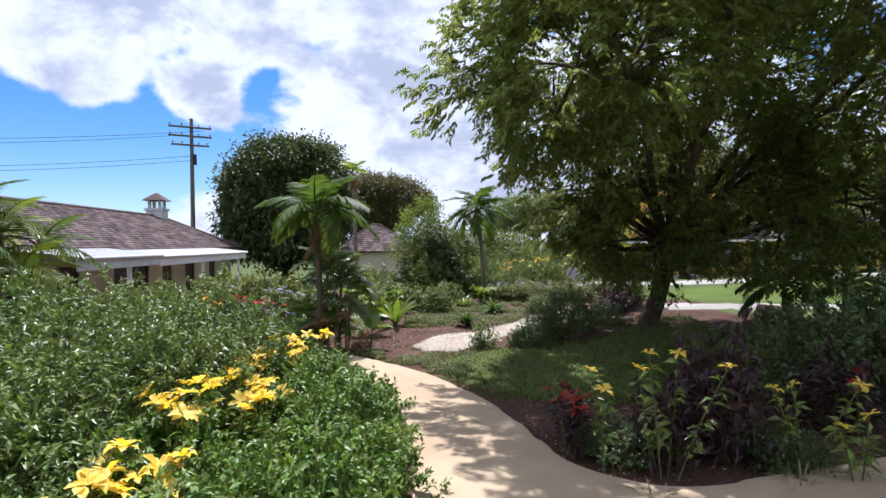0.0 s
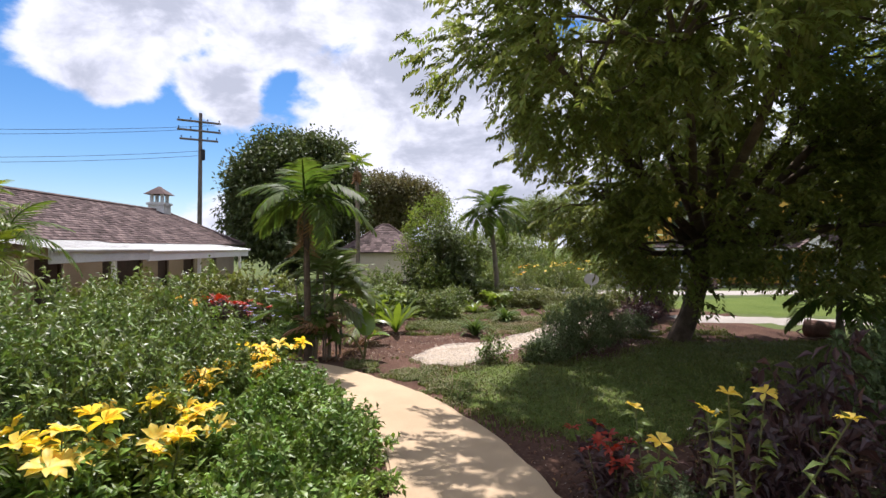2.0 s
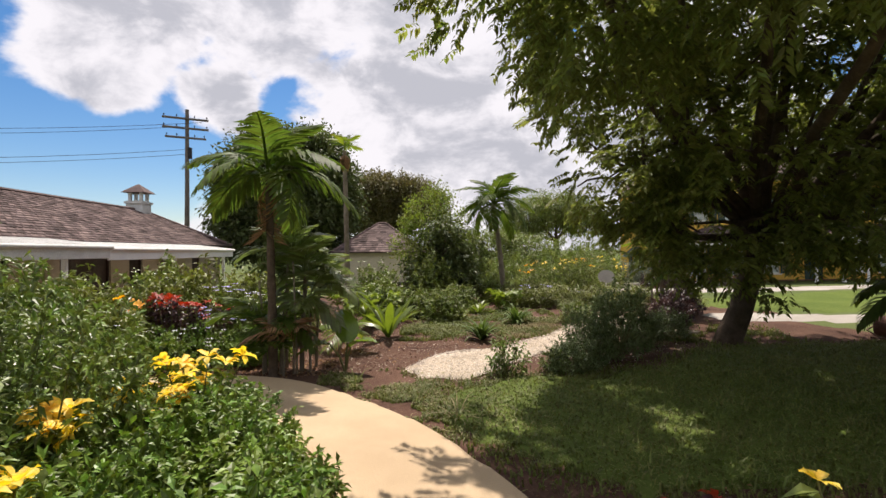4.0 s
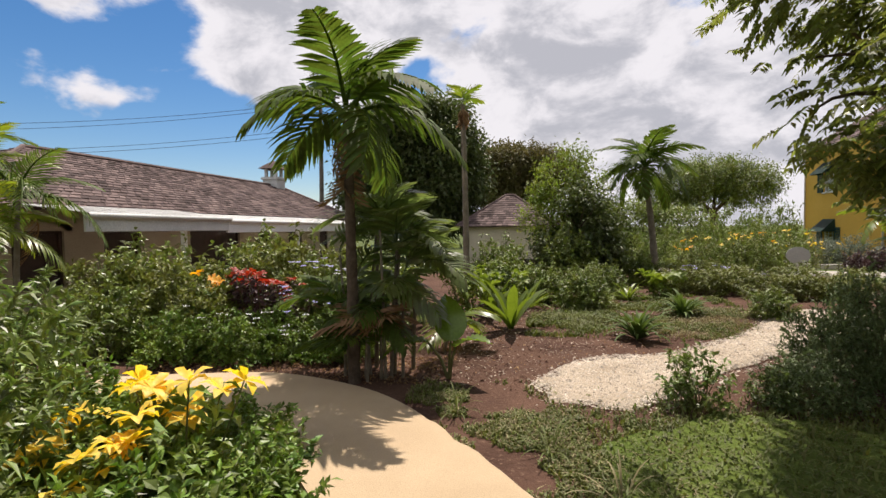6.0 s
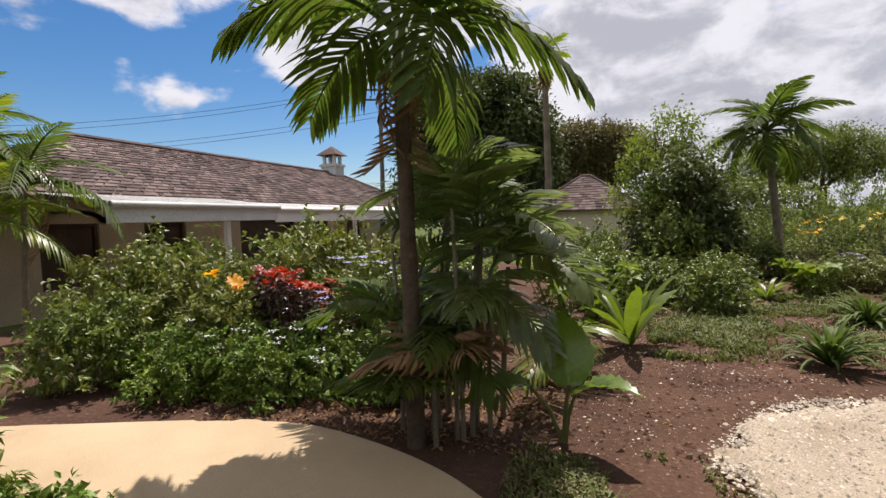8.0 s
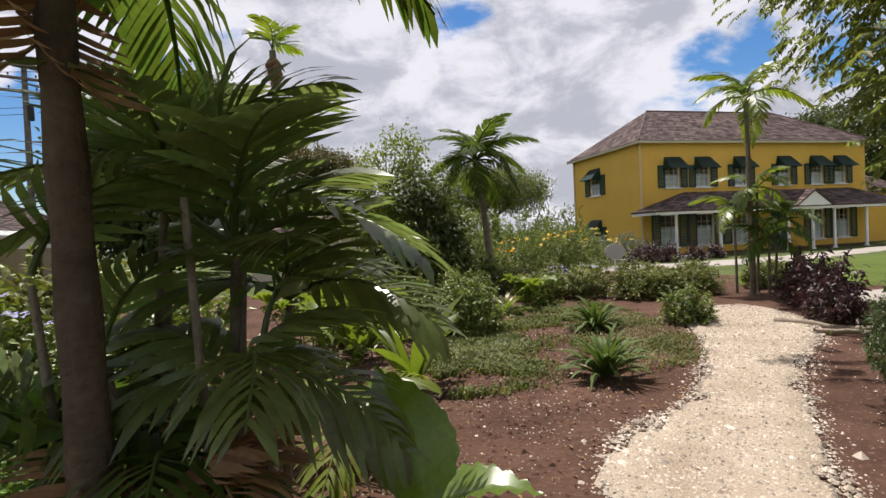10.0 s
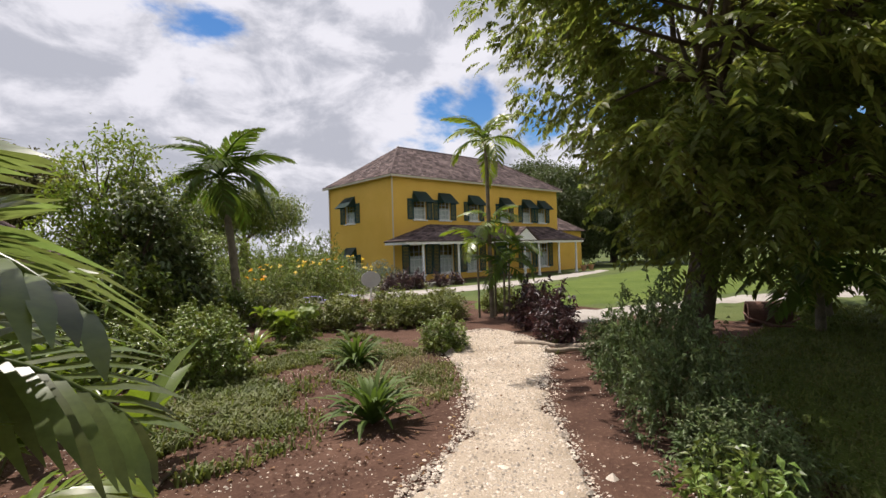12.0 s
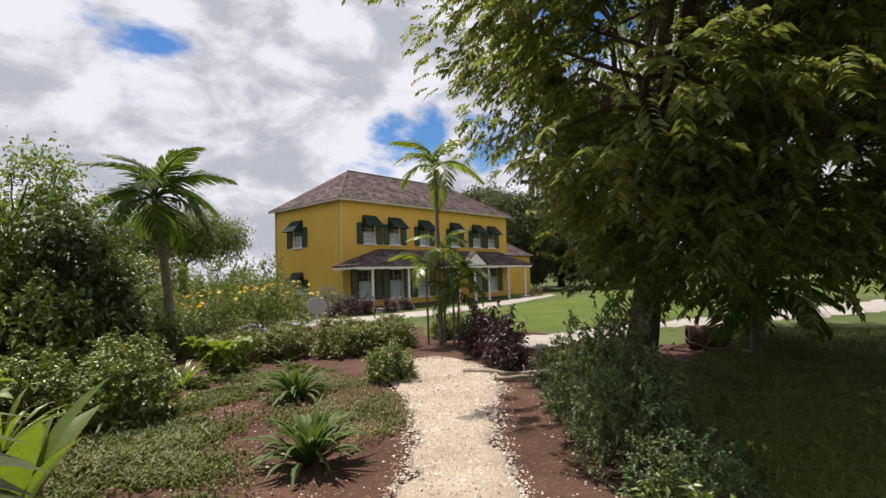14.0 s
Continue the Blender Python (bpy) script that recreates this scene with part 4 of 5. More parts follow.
def frond_np(length, pairs, leaflet, width, sag, rng, vee=0.5, hang=0.35, start=0.18, segs=3):
    """A pinnate frond along +x from the origin: rachis and two rows of drooping leaflets."""
    n = 12
    t = np.linspace(0, 1, n)
    R = np.stack([length * (t - 0.12 * t * t * sag), 0.03 * np.sin(3 * t), length * (0.5 * t - (0.55 + 0.35 * sag) * t * t) * sag], 1)
    rach = tube_np(R, np.linspace(0.02, 0.004, n) * length, 5)
    Vs, Fs, o = [], [], 0
    for k in range(pairs):
        u = start + (1 - start) * (k + rng.uniform(-0.2, 0.2)) / pairs
        x = u * (n - 1)
        i = min(int(x), n - 2)
        p = R[i] + (R[i + 1] - R[i]) * (x - i)
        tan = unit(R[i + 1] - R[i])
        for s in (-1, 1):
            side = unit(np.cross(tan, np.array([0, 0, 1.0]))) * s
            up = np.cross(np.cross(tan, np.array([0, 0, 1.0])), tan)
            d = unit(tan * (0.45 + 0.5 * u) + side * 1.0 + up * vee)
            l = leaflet * (0.45 + 1.1 * math.sin(math.pi * min(0.97, 0.12 + 0.86 * u))) * rng.uniform(0.85, 1.1) * 0.7
            q, rows = p.copy(), []
            for j in range(segs + 1):
                v = j / segs
                if j:
                    d = unit(d - np.array([0, 0, hang * rng.uniform(0.7, 1.4)]))
                    q = q + d * l / segs
                w = width * (0.55 + 1.2 * v * (1 - v) * 1.6) * (1 if j < segs else 0.12)
                across = unit(np.cross(d, side * 0.3 + up))
                rows.append((q + across * w / 2, q - across * w / 2))
            for r in rows:
                Vs += list(r)
            for j in range(segs):
                b = o + j * 2
                Fs.append((b, b + 1, b + 3, b + 2))
            o += 2 * (segs + 1)
    return join_np([rach, (np.array(Vs), np.array(Fs))])


def make_palm(name, x, y, trunk, radius, fronds, length, leaflet, width, label, seed, mat="palm", lean=(0, 0), spread=(-25, 65), dead=0, pairs=26, sag=1.0, bark="palm_bark", hang=0.35, category="palm"):
    rng = np.random.default_rng(seed)
    p = thing(name, at(x, y), label, category)
    top = np.array([lean[0], lean[1], trunk])
    T = np.linspace(0, 1, 14)
    pts = np.stack([lean[0] * T ** 1.5, lean[1] * T ** 1.5, trunk * T - 0.03], 1)
    rad = radius * (1.25 - 0.4 * T) * (1 + 0.06 * np.cos(np.arange(14) * np.pi))
    V, F = tube_np(pts, rad, 9)
    put_mesh("trunk", mesh_np("trunk", V, F, bark, True), p, "ringed palm trunk")
    kinds = [mesh_np("frond", *(frond_np(length * f, pairs, leaflet, width, sag, rng, hang=hang)), mat, True) for f in (0.85, 1.0, 1.12)]
    for k in range(fronds):
        f = put_mesh("frond", kinds[k % 3], p)
        e = spread[1] - (spread[1] - spread[0]) * ((k + 0.5) / fronds) ** 0.8
        f.matrix_local = Matrix.Translation(top) @ Matrix.Rotation(k * 2.399 + rng.uniform(-0.25, 0.25), 4, "Z") @ Matrix.Rotation(radians(-e), 4, "Y") @ Matrix.Rotation(rng.uniform(-0.35, 0.35), 4, "X")
    if dead:
        dk = mesh_np("dead_frond", *(frond_np(length * 0.7, 14, leaflet * 0.7, width * 0.6, 1.2, rng, 0.1, 0.6)), "palm_dead")
        for k in range(dead):
            f = put_mesh("dead_frond", dk, p, "dry brown hanging frond")
            f.matrix_local = Matrix.Translation(top - np.array([0, 0, 0.1])) @ Matrix.Rotation(k * 2.1 + 0.5, 4, "Z") @ Matrix.Rotation(radians(rng.uniform(50, 75)), 4, "Y")
    return p


def limb_np(rng, a, b, r0, r1, bend=0.12, n=7, sides=7):
    a, b = np.array(a, float), np.array(b, float)
    T = np.linspace(0, 1, n)[:, None]
    L = np.linalg.norm(b - a)
    w = np.cumsum(rng.normal(0, bend * L / n, (n, 3)), 0)
    P = a + (b - a) * T + w * np.sin(np.pi * T)
    return tube_np(P, r0 + (r1 - r0) * T[:, 0], sides)


def lobes_points(lobes, density, rng, shell=0.55, gap=-0.28, grain=0.9):
    """Points in the outer part of ellipsoids (centre, radii), dropping those deep inside another one, thinned by noise to leave gaps."""
    out, dirs = [], []
    for c, r in lobes:
        c, r = np.array(c, float), np.array(r, float)
        n = int(density * (r[0] * r[1] + r[1] * r[2] + r[0] * r[2]))
        d = unit(rng.normal(0, 1, (n, 3)))
        k = 1 - (1 - shell) * rng.uniform(0, 1, n) ** 1.6
        lump = np.array([1 + 0.4 * noise.noise(Vector(v) * 2.1 + Vector(c)) + 0.3 * noise.noise(Vector(v) * 5.0 + Vector(c)) for v in d])
        p = c + d * r * (k * lump)[:, None]
        keep = np.ones(n, bool)
        for c2, r2 in lobes:
            c2, r2 = np.array(c2, float), np.array(r2, float)
            if not np.allclose(c2, c):
                keep &= np.linalg.norm((p - c2) / r2, axis=1) > 0.6
        g = np.array([noise.noise(Vector(q) * grain + Vector((7, 3, 1))) for q in p])
        keep &= g > gap + rng.uniform(-0.12, 0.12, n)
        out.append(p[keep]), dirs.append(d[keep])
    return np.concatenate(out), np.concatenate(dirs)


def pinnate_np(P, D, length, pairs, leaflet, width, rng, hang=0.3):
    """Compound leaves that hang: leaflets in pairs along a bent stalk, all at once."""
    n = len(P)
    D = unit(D * np.array([1, 1, 0.5]) + rng.normal(0, 0.45, (n, 3)))
    L = length * rng.uniform(0.7, 1.2, n)[:, None]
    pos, way = [], []
    g = np.array([0, 0, -1.0])
    S = unit(np.cross(D, np.array([0, 0, 1.0]) + rng.normal(0, 0.2, (n, 3))))
    for k in range(pairs):
        t = 0.2 + 0.8 * (k + 0.5) / pairs
        p = P + D * L * t + g * L * hang * t * t
        tan = unit(D + g * 2 * hang * t)
        for s in (-1, 1):
            pos.append(p)
            way.append(unit(tan * 0.55 + S * s + g * 0.25 + rng.normal(0, 0.12, (n, 3))))
    pos, way = np.concatenate(pos), np.concatenate(way)
    return leaves_np(pos, way, leaflet * rng.uniform(0.75, 1.15, len(pos)), width, rng, 0.1, 0.15)


def make_tree(name, x, y, trunk, r, lobes, density, label, seed, leaf, pinnate=None, leaf_len=0.12, leaf_w=0.06, lean=(0, 0), per=6, shell=0.55, gap=-0.28, grain=0.9):
    """A tapered leaning trunk, limbs out to every lobe of the crown, and a crown of many small leaves."""
    rng = np.random.default_rng(seed)
    t = thing(name, at(x, y), label, "tree")
    fork = np.array([lean[0], lean[1], trunk])
    flare = tube_np([(0, 0, -0.1), (0.02, 0, 0.12), fork * 0.3 + [0.02, 0, 0], fork * 0.65, fork], [r * 1.55, r * 1.12, r, r * 0.92, r * 0.85], 11)
    put_mesh("trunk", mesh_np("trunk", *flare, "bark", True), t, "rough dark bark")
    tubes = []
    for c, rad in lobes:
        c = np.array(c, float)
        mid = fork * 0.45 + c * 0.55
        tubes.append(limb_np(rng, fork, c, r * 0.5, r * 0.14))
        for k in range(7):
            d = unit(rng.normal(0, 1, 3) + np.array([0, 0, 0.1]))
            e = c + d * np.array(rad) * 0.8
            tubes.append(limb_np(rng, mid * 0.3 + c * 0.7, e, r * 0.16, 0.012, 0.15, 6, 5))
    put_mesh("branchwork", mesh_np("limbs", *join_np(tubes), "bark", True), t, "spreading dark limbs", "stuff")
    P, D = lobes_points(lobes, density, rng, shell, gap, grain)
    if pinnate:
        V, F = pinnate_np(P, D, *pinnate, rng)
    else:
        n = len(P) * per
        Q = np.repeat(P, per, 0) + rng.normal(0, leaf_len * 1.1, (n, 3))
        W = unit(np.repeat(D, per, 0) * 0.6 + rng.normal(0, 0.7, (n, 3)))
        V, F = leaves_np(Q, W, leaf_len * rng.uniform(0.6, 1.3, n), leaf_w * rng.uniform(0.7, 1.2, n), rng, 0.2, 0.2)
    put_mesh("crown", mesh_np("crown", V, F, leaf), t, "dense leafy crown with gaps", "stuff")
    return t


# the big weeping tree over the lawn (places are given from its foot)
BX, BY = 7.2, 12.8
big_lobes = [((0.6, -0.6, 5.4), (3.3, 3.4, 2.6)), ((-2.2, -2.0, 5.8), (2.4, 2.6, 2.2)), ((-2.9, -4.9, 4.5), (1.5, 1.8, 1.3)), ((-2.6, -4.8, 6.6), (2.2, 2.4, 1.7)), ((2.6, -3.2, 5.4), (3.2, 3.0, 2.8)),
             ((1.0, -6.0, 6.2), (3.4, 2.6, 2.2)), ((0.2, -1.4, 3.0), (2.4, 2.2, 1.6)), ((3.2, -2.4, 3.2), (2.2, 2.2, 1.6)), ((-1.5, -1.2, 3.4), (1.7, 1.8, 1.4)), ((5.6, -1.0, 4.4), (2.8, 3.0, 2.8)),
             # lobe (2.0, -2.4, 7.9): added high up, mostly out of view, to shade the lawn
             ((0.0, -2.2, 8.4), (3.0, 3.0, 1.9)), ((1.3, 0.6, 5.4), (2.3, 2.1, 2.6)), ((-3.6, -3.6, 4.3), (1.5, 1.4, 1.2)), ((-0.6, -1.1, 2.0), (1.4, 1.4, 0.95)), ((1.6, -2.4, 2.35), (1.7, 1.6, 1.0)), ((4.4, -1.6, 2.7), (1.8, 1.8, 1.1)), ((2.0, -2.4, 7.9), (3.0, 2.6, 1.4)), ((-2.2, -1.0, 2.9), (0.95, 0.95, 1.0)), ((-1.5, -0.7, 2.0), (0.8, 0.8, 0.7)), ((-2.5, -1.4, 4.2), (1.15, 1.15, 1.0)), ((-2.6, -7.0, 5.8), (1.6, 1.4, 1.2))]
make_tree("tree", BX, BY, 1.75, 0.19, big_lobes, 290, "large spreading tree with feathery drooping dark green leaves", 11, "neem", (0.3, 7, 0.105, 0.042), lean=(0.55, -0.1), shell=0.5, gap=0.03, grain=1.3)
make_tree("tree", -2.7, 0.7, 2.6, 0.12, [((0.2, 0.2, 3.9), (1.3, 1.2, 0.9)), ((1.5, 1.0, 3.5), (0.8, 0.7, 0.5)), ((3.3, 2.45, 2.68), (0.14, 0.14, 0.12))], 260, "small tree whose yellowing leaves hang over the bed", 12, "olive", leaf_len=0.085, leaf_w=0.04, per=6)

# trees behind
make_tree("tree", -5.2, 33.0, 2.2, 0.3, [((-1.2, 0, 5.2), (2.3, 2.6, 2.9)), ((1.5, 0, 5.6), (2.4, 2.6, 2.6)), ((0, 0, 3.6), (3.4, 3, 2.4)), ((0.3, 0, 6.4), (2.6, 2.4, 1.9))], 260, "dense round dark green tree behind the buildings", 21, "dark", leaf_len=0.26, leaf_w=0.14, shell=0.75)
make_tree("tree", -1.0, 52.0, 3.5, 0.35, [((-2.6, 0, 6.6), (3.0, 3, 1.7)), ((2.6, 0, 6.5), (3.2, 3, 1.6)), ((0, 0, 7.2), (3.2, 3, 1.6)), ((0, 0, 5.0), (3.6, 3, 1.6))], 170, "broad flat-topped brownish green tree in the distance", 22, "brown_crown", leaf_len=0.3, leaf_w=0.16, shell=0.7)
make_tree("tree", 2.65, 21.2, 1.3, 0.1, [((-0.4, 0, 2.6), (0.7, 0.7, 0.9)), ((0.45, 0.2, 2.2), (0.8, 0.8, 1.0)), ((-0.5, -0.1, 1.7), (0.8, 0.8, 0.9)), ((0.1, 0.2, 3.1), (0.55, 0.6, 0.7))], 460, "bushy small tree with yellow-green new leaves", 23, "olive", leaf_len=0.11, leaf_w=0.05, gap=0.0, grain=2.2)
# shaded lower half of the small tree, put into darker leaves as a separate shrub
make_tree("tree", 2.85, 20.1, 0.9, 0.09, [((0, 0, 1.6), (0.6, 0.6, 1.0)), ((0.4, 0.1, 1.0), (0.55, 0.6, 0.8)), ((-0.5, 0.2, 0.9), (0.55, 0.6, 0.8))], 560, "tall shrub in dark leaves standing in for the shaded lower part of the small tree", 24, "dark", leaf_len=0.14, leaf_w=0.07, shell=0.7)
make_tree("tree", 14.0, 46.0, 2.6, 0.3, [((-2.2, 0, 4.4), (2.2, 2.2, 1.5)), ((2.0, 0, 4.6), (2.4, 2.2, 1.5)), ((0, 0, 5.3), (2.4, 2.2, 1.3)), ((-3.6, 0, 3.6), (1.6, 1.6, 1.1))], 200, "open feathery spreading tree in the distance", 25, "shrub", leaf_len=0.2, leaf_w=0.09, shell=0.5)
make_tree("tree", 37.0, 35.0, 2.4, 0.3, [((-1.2, -1, 4.4), (2.6, 2.6, 2.3)), ((1.6, 0, 5.0), (3, 3, 2.6)), ((0, -1, 2.6), (3.0, 2.4, 2.0)), ((-0.6, 0, 6.6), (2.2, 2.2, 1.6))], 200, "dark leafy tree beside the lower wing", 26, "dark", leaf_len=0.24, leaf_w=0.12, shell=0.65)
make_tree("tree", 7.0, 38.0, 1.0, 0.12, [((0, 0, 1.6), (2.4, 1.4, 1.5)), ((2.2, 0, 1.5), (2.2, 1.4, 1.3)), ((-2.2, 0, 1.7), (2.0, 1.4, 1.4))], 200, "hedge-like shrubbery in the distance", 27, "shrub", leaf_len=0.2, leaf_w=0.1, shell=0.7)

far_tree = next(o for o in bpy.data.objects if o.get("label", "").startswith("dark leafy tree"))
for k, (x, y, z) in enumerate(((41, 29, 0.9), (47, 36, 1.2), (52, 20, 1.2), (40, 41, 1.2), (58, 9, 1.3), (66, -4, 1.4), (30, -18, 1.5), (-25, -14, 1.5), (4, -22, 1.5))):
    copy_thing(far_tree, at(x, y, 51 * k, z))["label"] = "leafy green tree in the distance"

# palms
make_palm("palm", 0.18, 11.22, 2.55, 0.05, 12, 1.12, 0.46, 0.042, "palm with drooping dark fronds and dry hanging flower stalks", 31, "palm", (-0.06, 0.08), (-22, 80), 2, 24, bark="bark", hang=0.45)
make_palm("palm", 0.44, 11.62, 1.3, 0.02, 6, 0.72, 0.36, 0.032, "young clump palm with glossy arching fronds beside the path", 32, "palm_gloss", (0.06, 0), (10, 84), 0, 16, sag=0.9, hang=0.26)
make_palm("palm", 0.2, 11.8, 1.5, 0.02, 5, 0.7, 0.36, 0.032, "young clump palm with glossy dark green fronds", 33, "palm_gloss", (0.0, 0.1), (15, 84), 0, 16, sag=0.9, hang=0.26)
make_palm("palm", 0.6, 11.82, 1.1, 0.018, 6, 0.62, 0.34, 0.034, "low clump palm with pale glossy arching fronds", 34, "palm_gloss", (0.06, 0.0), (0, 78), 0, 15, sag=0.9, hang=0.28)
make_palm("palm", -0.02, 11.6, 0.6, 0.018, 6, 0.65, 0.32, 0.03, "low clump palm sprouting at the foot", 35, "palm", (-0.1, 0), (20, 80), 0, 16)
for k, (dx, dy) in enumerate(((0.1, 0.15), (-0.12, 0.12), (0.3, 0.02), (0.45, 0.12), (0.33, 0.24), (0.02, 0.3))):
    make_palm("palm", dx + 0.14, 11.35 + dy, 1.0 + 0.25 * (k % 3), 0.014, 1, 0.7, 0.34, 0.032, "thin bare cane of the clump palm", 360 + k, "palm_gloss", (0.05 * (k - 3), 0.05), (40, 82), 0, 14)
for k, (dx, dy, hh) in enumerate(((0.36, 0.12, 0.85), (0.1, 0.1, 0.6))):
    make_palm("palm", dx + 0.12, 11.32 + dy, hh, 0.016, 6, 0.55, 0.3, 0.03, "low fronds of the clump palm over its canes", 370 + k, "palm" if k % 2 else "palm_gloss", (0.04, 0), (-5, 65), 0, 15, hang=0.45)
# skirt of dead and fresh leaves about the foot of the clump
for k, (dx, dy) in enumerate(((0.05, 0.0), (0.3, 0.05), (-0.1, 0.1), (0.2, -0.08))):
    make_palm("palm", dx + 0.1, 11.32 + dy, 0.25 + 0.2 * (k % 2), 0.015, 5, 0.5, 0.28, 0.022, "tuft of narrow palm leaves at the clump foot", 380 + k, "palm_dead" if k % 2 else "palm", (0, 0), (25, 80), 0, 12, hang=0.5)
make_palm("palm", 5.1, 22.0, 3.3, 0.085, 17, 1.55, 0.5, 0.05, "slender palm with a full round crown", 36, "palm", (-0.3, 0.1), (-35, 80), 0, 28, sag=0.95, hang=0.34)
make_palm("palm", 0.3, 17.5, 4.2, 0.06, 4, 0.6, 0.3, 0.05, "bare palm stem with a dying ragged crown", 37, "palm_light", (-0.05, 0), (30, 80), 6, 10)
make_palm("palm", 8.2, 16.95, 3.45, 0.04, 9, 1.0, 0.36, 0.045, "tall thin palm with yellow-green fronds", 38, "palm_light", (-0.05, 0), (-25, 82), 0, 18)
for k, (dx, dy, hh) in enumerate(((0.22, 0.1, 1.9), (0.4, -0.1, 1.3), (-0.15, 0.2, 1.5), (0.12, -0.22, 1.0))):
    make_palm("palm", 8.2 + dx, 16.95 + dy, hh, 0.02, 6, 0.75, 0.3, 0.035, "thin clump palm stem with narrow fronds", 40 + k, "palm" if k % 2 else "palm_light", (0.12 * dx, 0), (-30, 70), 0, 14)
for k, (px, py, hh) in enumerate(((-6.0, 12.3, 2.6), (-5.5, 12.5, 2.2), (-6.6, 12.3, 3.0), (-5.4, 11.9, 1.6), (-6.2, 11.3, 2.4), (-6.9, 11.6, 2.8))):
    make_palm("palm", px, py, hh * 0.9, 0.035, 10, 1.25, 0.36, 0.022, "feathery golden-green clump palm before the building", 50 + k, "palm_light" if k % 3 == 0 else "palm", (0.1 * (k % 3 - 1), 0.1), (-20, 75), 1, 24)
make_palm("palm", 9.91, 12.04, 0.9, 0.06, 11, 1.3, 0.42, 0.06, "low dark palm clump in the shade of the tree", 58, "palm", (0, 0), (-20, 60), 0, 18)
make_palm("palm", 11.49, 12.23, 0.7, 0.05, 9, 1.1, 0.4, 0.06, "low dark palm clump in the shade of the tree", 59, "palm", (0, 0), (-20, 60), 0, 18)

# bushes
willow = bush_meshes("bush", 0.85, 1.45, 900, 0.085, 0.027, "willow", 3, 14, 0.5)
scatter("bush", willow, [(-0.90, 5.22, 1.0, 0.95), (-0.65, 6.75, 1.0, 1.0), (-0.50, 7.96, 0.95, 1.03), (-1.95, 5.82, 1.1, 0.95), (-1.85, 7.33, 1.1, 0.95), (-1.75, 3.84, 1.0, 0.95), (-1.85, 9.13, 0.95, 1.0), (-3.05, 8.40, 1.1, 1.0), (-2.95, 6.30, 1.1, 1.0), (-2.85, 4.30, 1.1, 1.0)],
        "tall leafy green bush with narrow pointed leaves beside the path", "bush", "bushes left of the path")
low = bush_meshes("ground_cover", 0.75, 0.68, 1000, 0.062, 0.032, "cover", 5, 11, 0.4, droop=0.1)
scatter("ground_cover_bush", low, [(0.96, 3.71, 1.0, 0.95), (0.93, 4.71, 1.05, 1.0), (1.03, 5.72, 1.0, 1.0), (0.91, 6.71, 1.0, 0.95), (0.77, 7.64, 1.0, 0.9), (0.40, 8.46, 0.95, 0.85), (0.00, 9.16, 0.85, 0.8), (-0.65, 9.45, 0.7, 0.8), (0.05, 4.32, 1.0, 1.0), (0.00, 5.52, 1.0, 1.0), (-0.10, 7.21, 0.95, 0.9), (-0.95, 9.12, 0.9, 0.95)],
        "dense low green ground cover bush edging the path", "bush", "ground cover along the path")
fresh = bush_meshes("shrub", 0.6, 1.1, 420, 0.10, 0.042, "fresh", 10, 9, 0.5)
round_leaf = bush_meshes("shrub", 0.6, 1.1, 480, 0.095, 0.046, "shrub", 9, 9, 0.5)
scatter("shrub", fresh, [(-2.82, 12.62, 1.05, 0.95), (-1.9, 13.5, 1.2, 1.0), (-2.18, 12.14, 0.75, 1.0), (-3.92, 12.62, 1.0, 1.0), (-1.1, 14.0, 1.15, 1.0)], "yellow-green leafy shrub in the bed before the building", "shrub", "shrubs before the building")
scatter("shrub", round_leaf, [(-0.96, 13.03, 1.0, 0.95), (-3.77, 13.21, 1.2, 0.95), (-2.7, 14.4, 1.3, 0.95), (-0.4, 13.9, 1.0, 0.95), (-3.12, 11.55, 0.8, 1.0)],
        "leafy green flowering shrub in the bed before the building", "shrub", "shrubs before the building")
scatter("shrub", low, [(-0.38, 12.21, 0.75, 0.9), (-1.26, 11.98, 0.8, 0.95), (-2.15, 11.85, 0.8, 0.95)], "low green shrub with small blossoms at the bed edge", "shrub", "shrubs at the bed edge")
scatter("shrub", round_leaf, [(2.65, 16.0, 0.75, 0.85), (2.0, 16.6, 0.7, 0.9), (1.2, 16.4, 0.9, 0.9), (0.9, 18.4, 1.1, 1.0), (2.6, 19.6, 1.3, 1.0), (3.2, 18.0, 0.8, 0.8), (5.44, 15.3, 0.55, 0.75), (4.4, 20.5, 0.9, 0.8), (3.4, 21.6, 1.3, 1.05)], "rounded glossy green shrub on the soil bed", "shrub", "shrubs on the soil bed")
scatter("shrub", fresh, [(4.9, 18.6, 0.8, 0.6), (5.6, 18.3, 0.8, 0.62), (6.3, 17.6, 0.75, 0.62), (6.9, 17.7, 0.7, 0.6), (7.5, 17.5, 0.7, 0.62), (5.2, 19.8, 0.9, 0.6), (6.3, 19.2, 0.9, 0.6), (7.4, 19.0, 0.9, 0.58), (8.4, 18.7, 0.85, 0.6), (6.2, 21.3, 0.9, 0.6), (9.2, 17.6, 0.75, 0.65)], "bright green low hedge shrub along the garden edge", "shrub", "hedge shrubs")
rough_bush = bush_meshes("bush", 0.75, 1.15, 520, 0.095, 0.036, "rangy", 14, 9, 0.35, stem_r=0.016)
scatter("bush", rough_bush, [(4.49, 11.74, 0.52, 1.3), (5.07, 12.15, 0.62, 1.5), (5.70, 12.77, 0.48, 1.1), (6.50, 13.40, 0.5, 0.95), (4.07, 11.25, 0.5, 0.8)], "rangy green bush with glossy leaves beside the gravel", "bush", "bushes by the gravel")
small_rough = bush_meshes("shrub", 0.3, 0.6, 110, 0.075, 0.035, "willow", 15, 7, 0.3, stem_r=0.008)
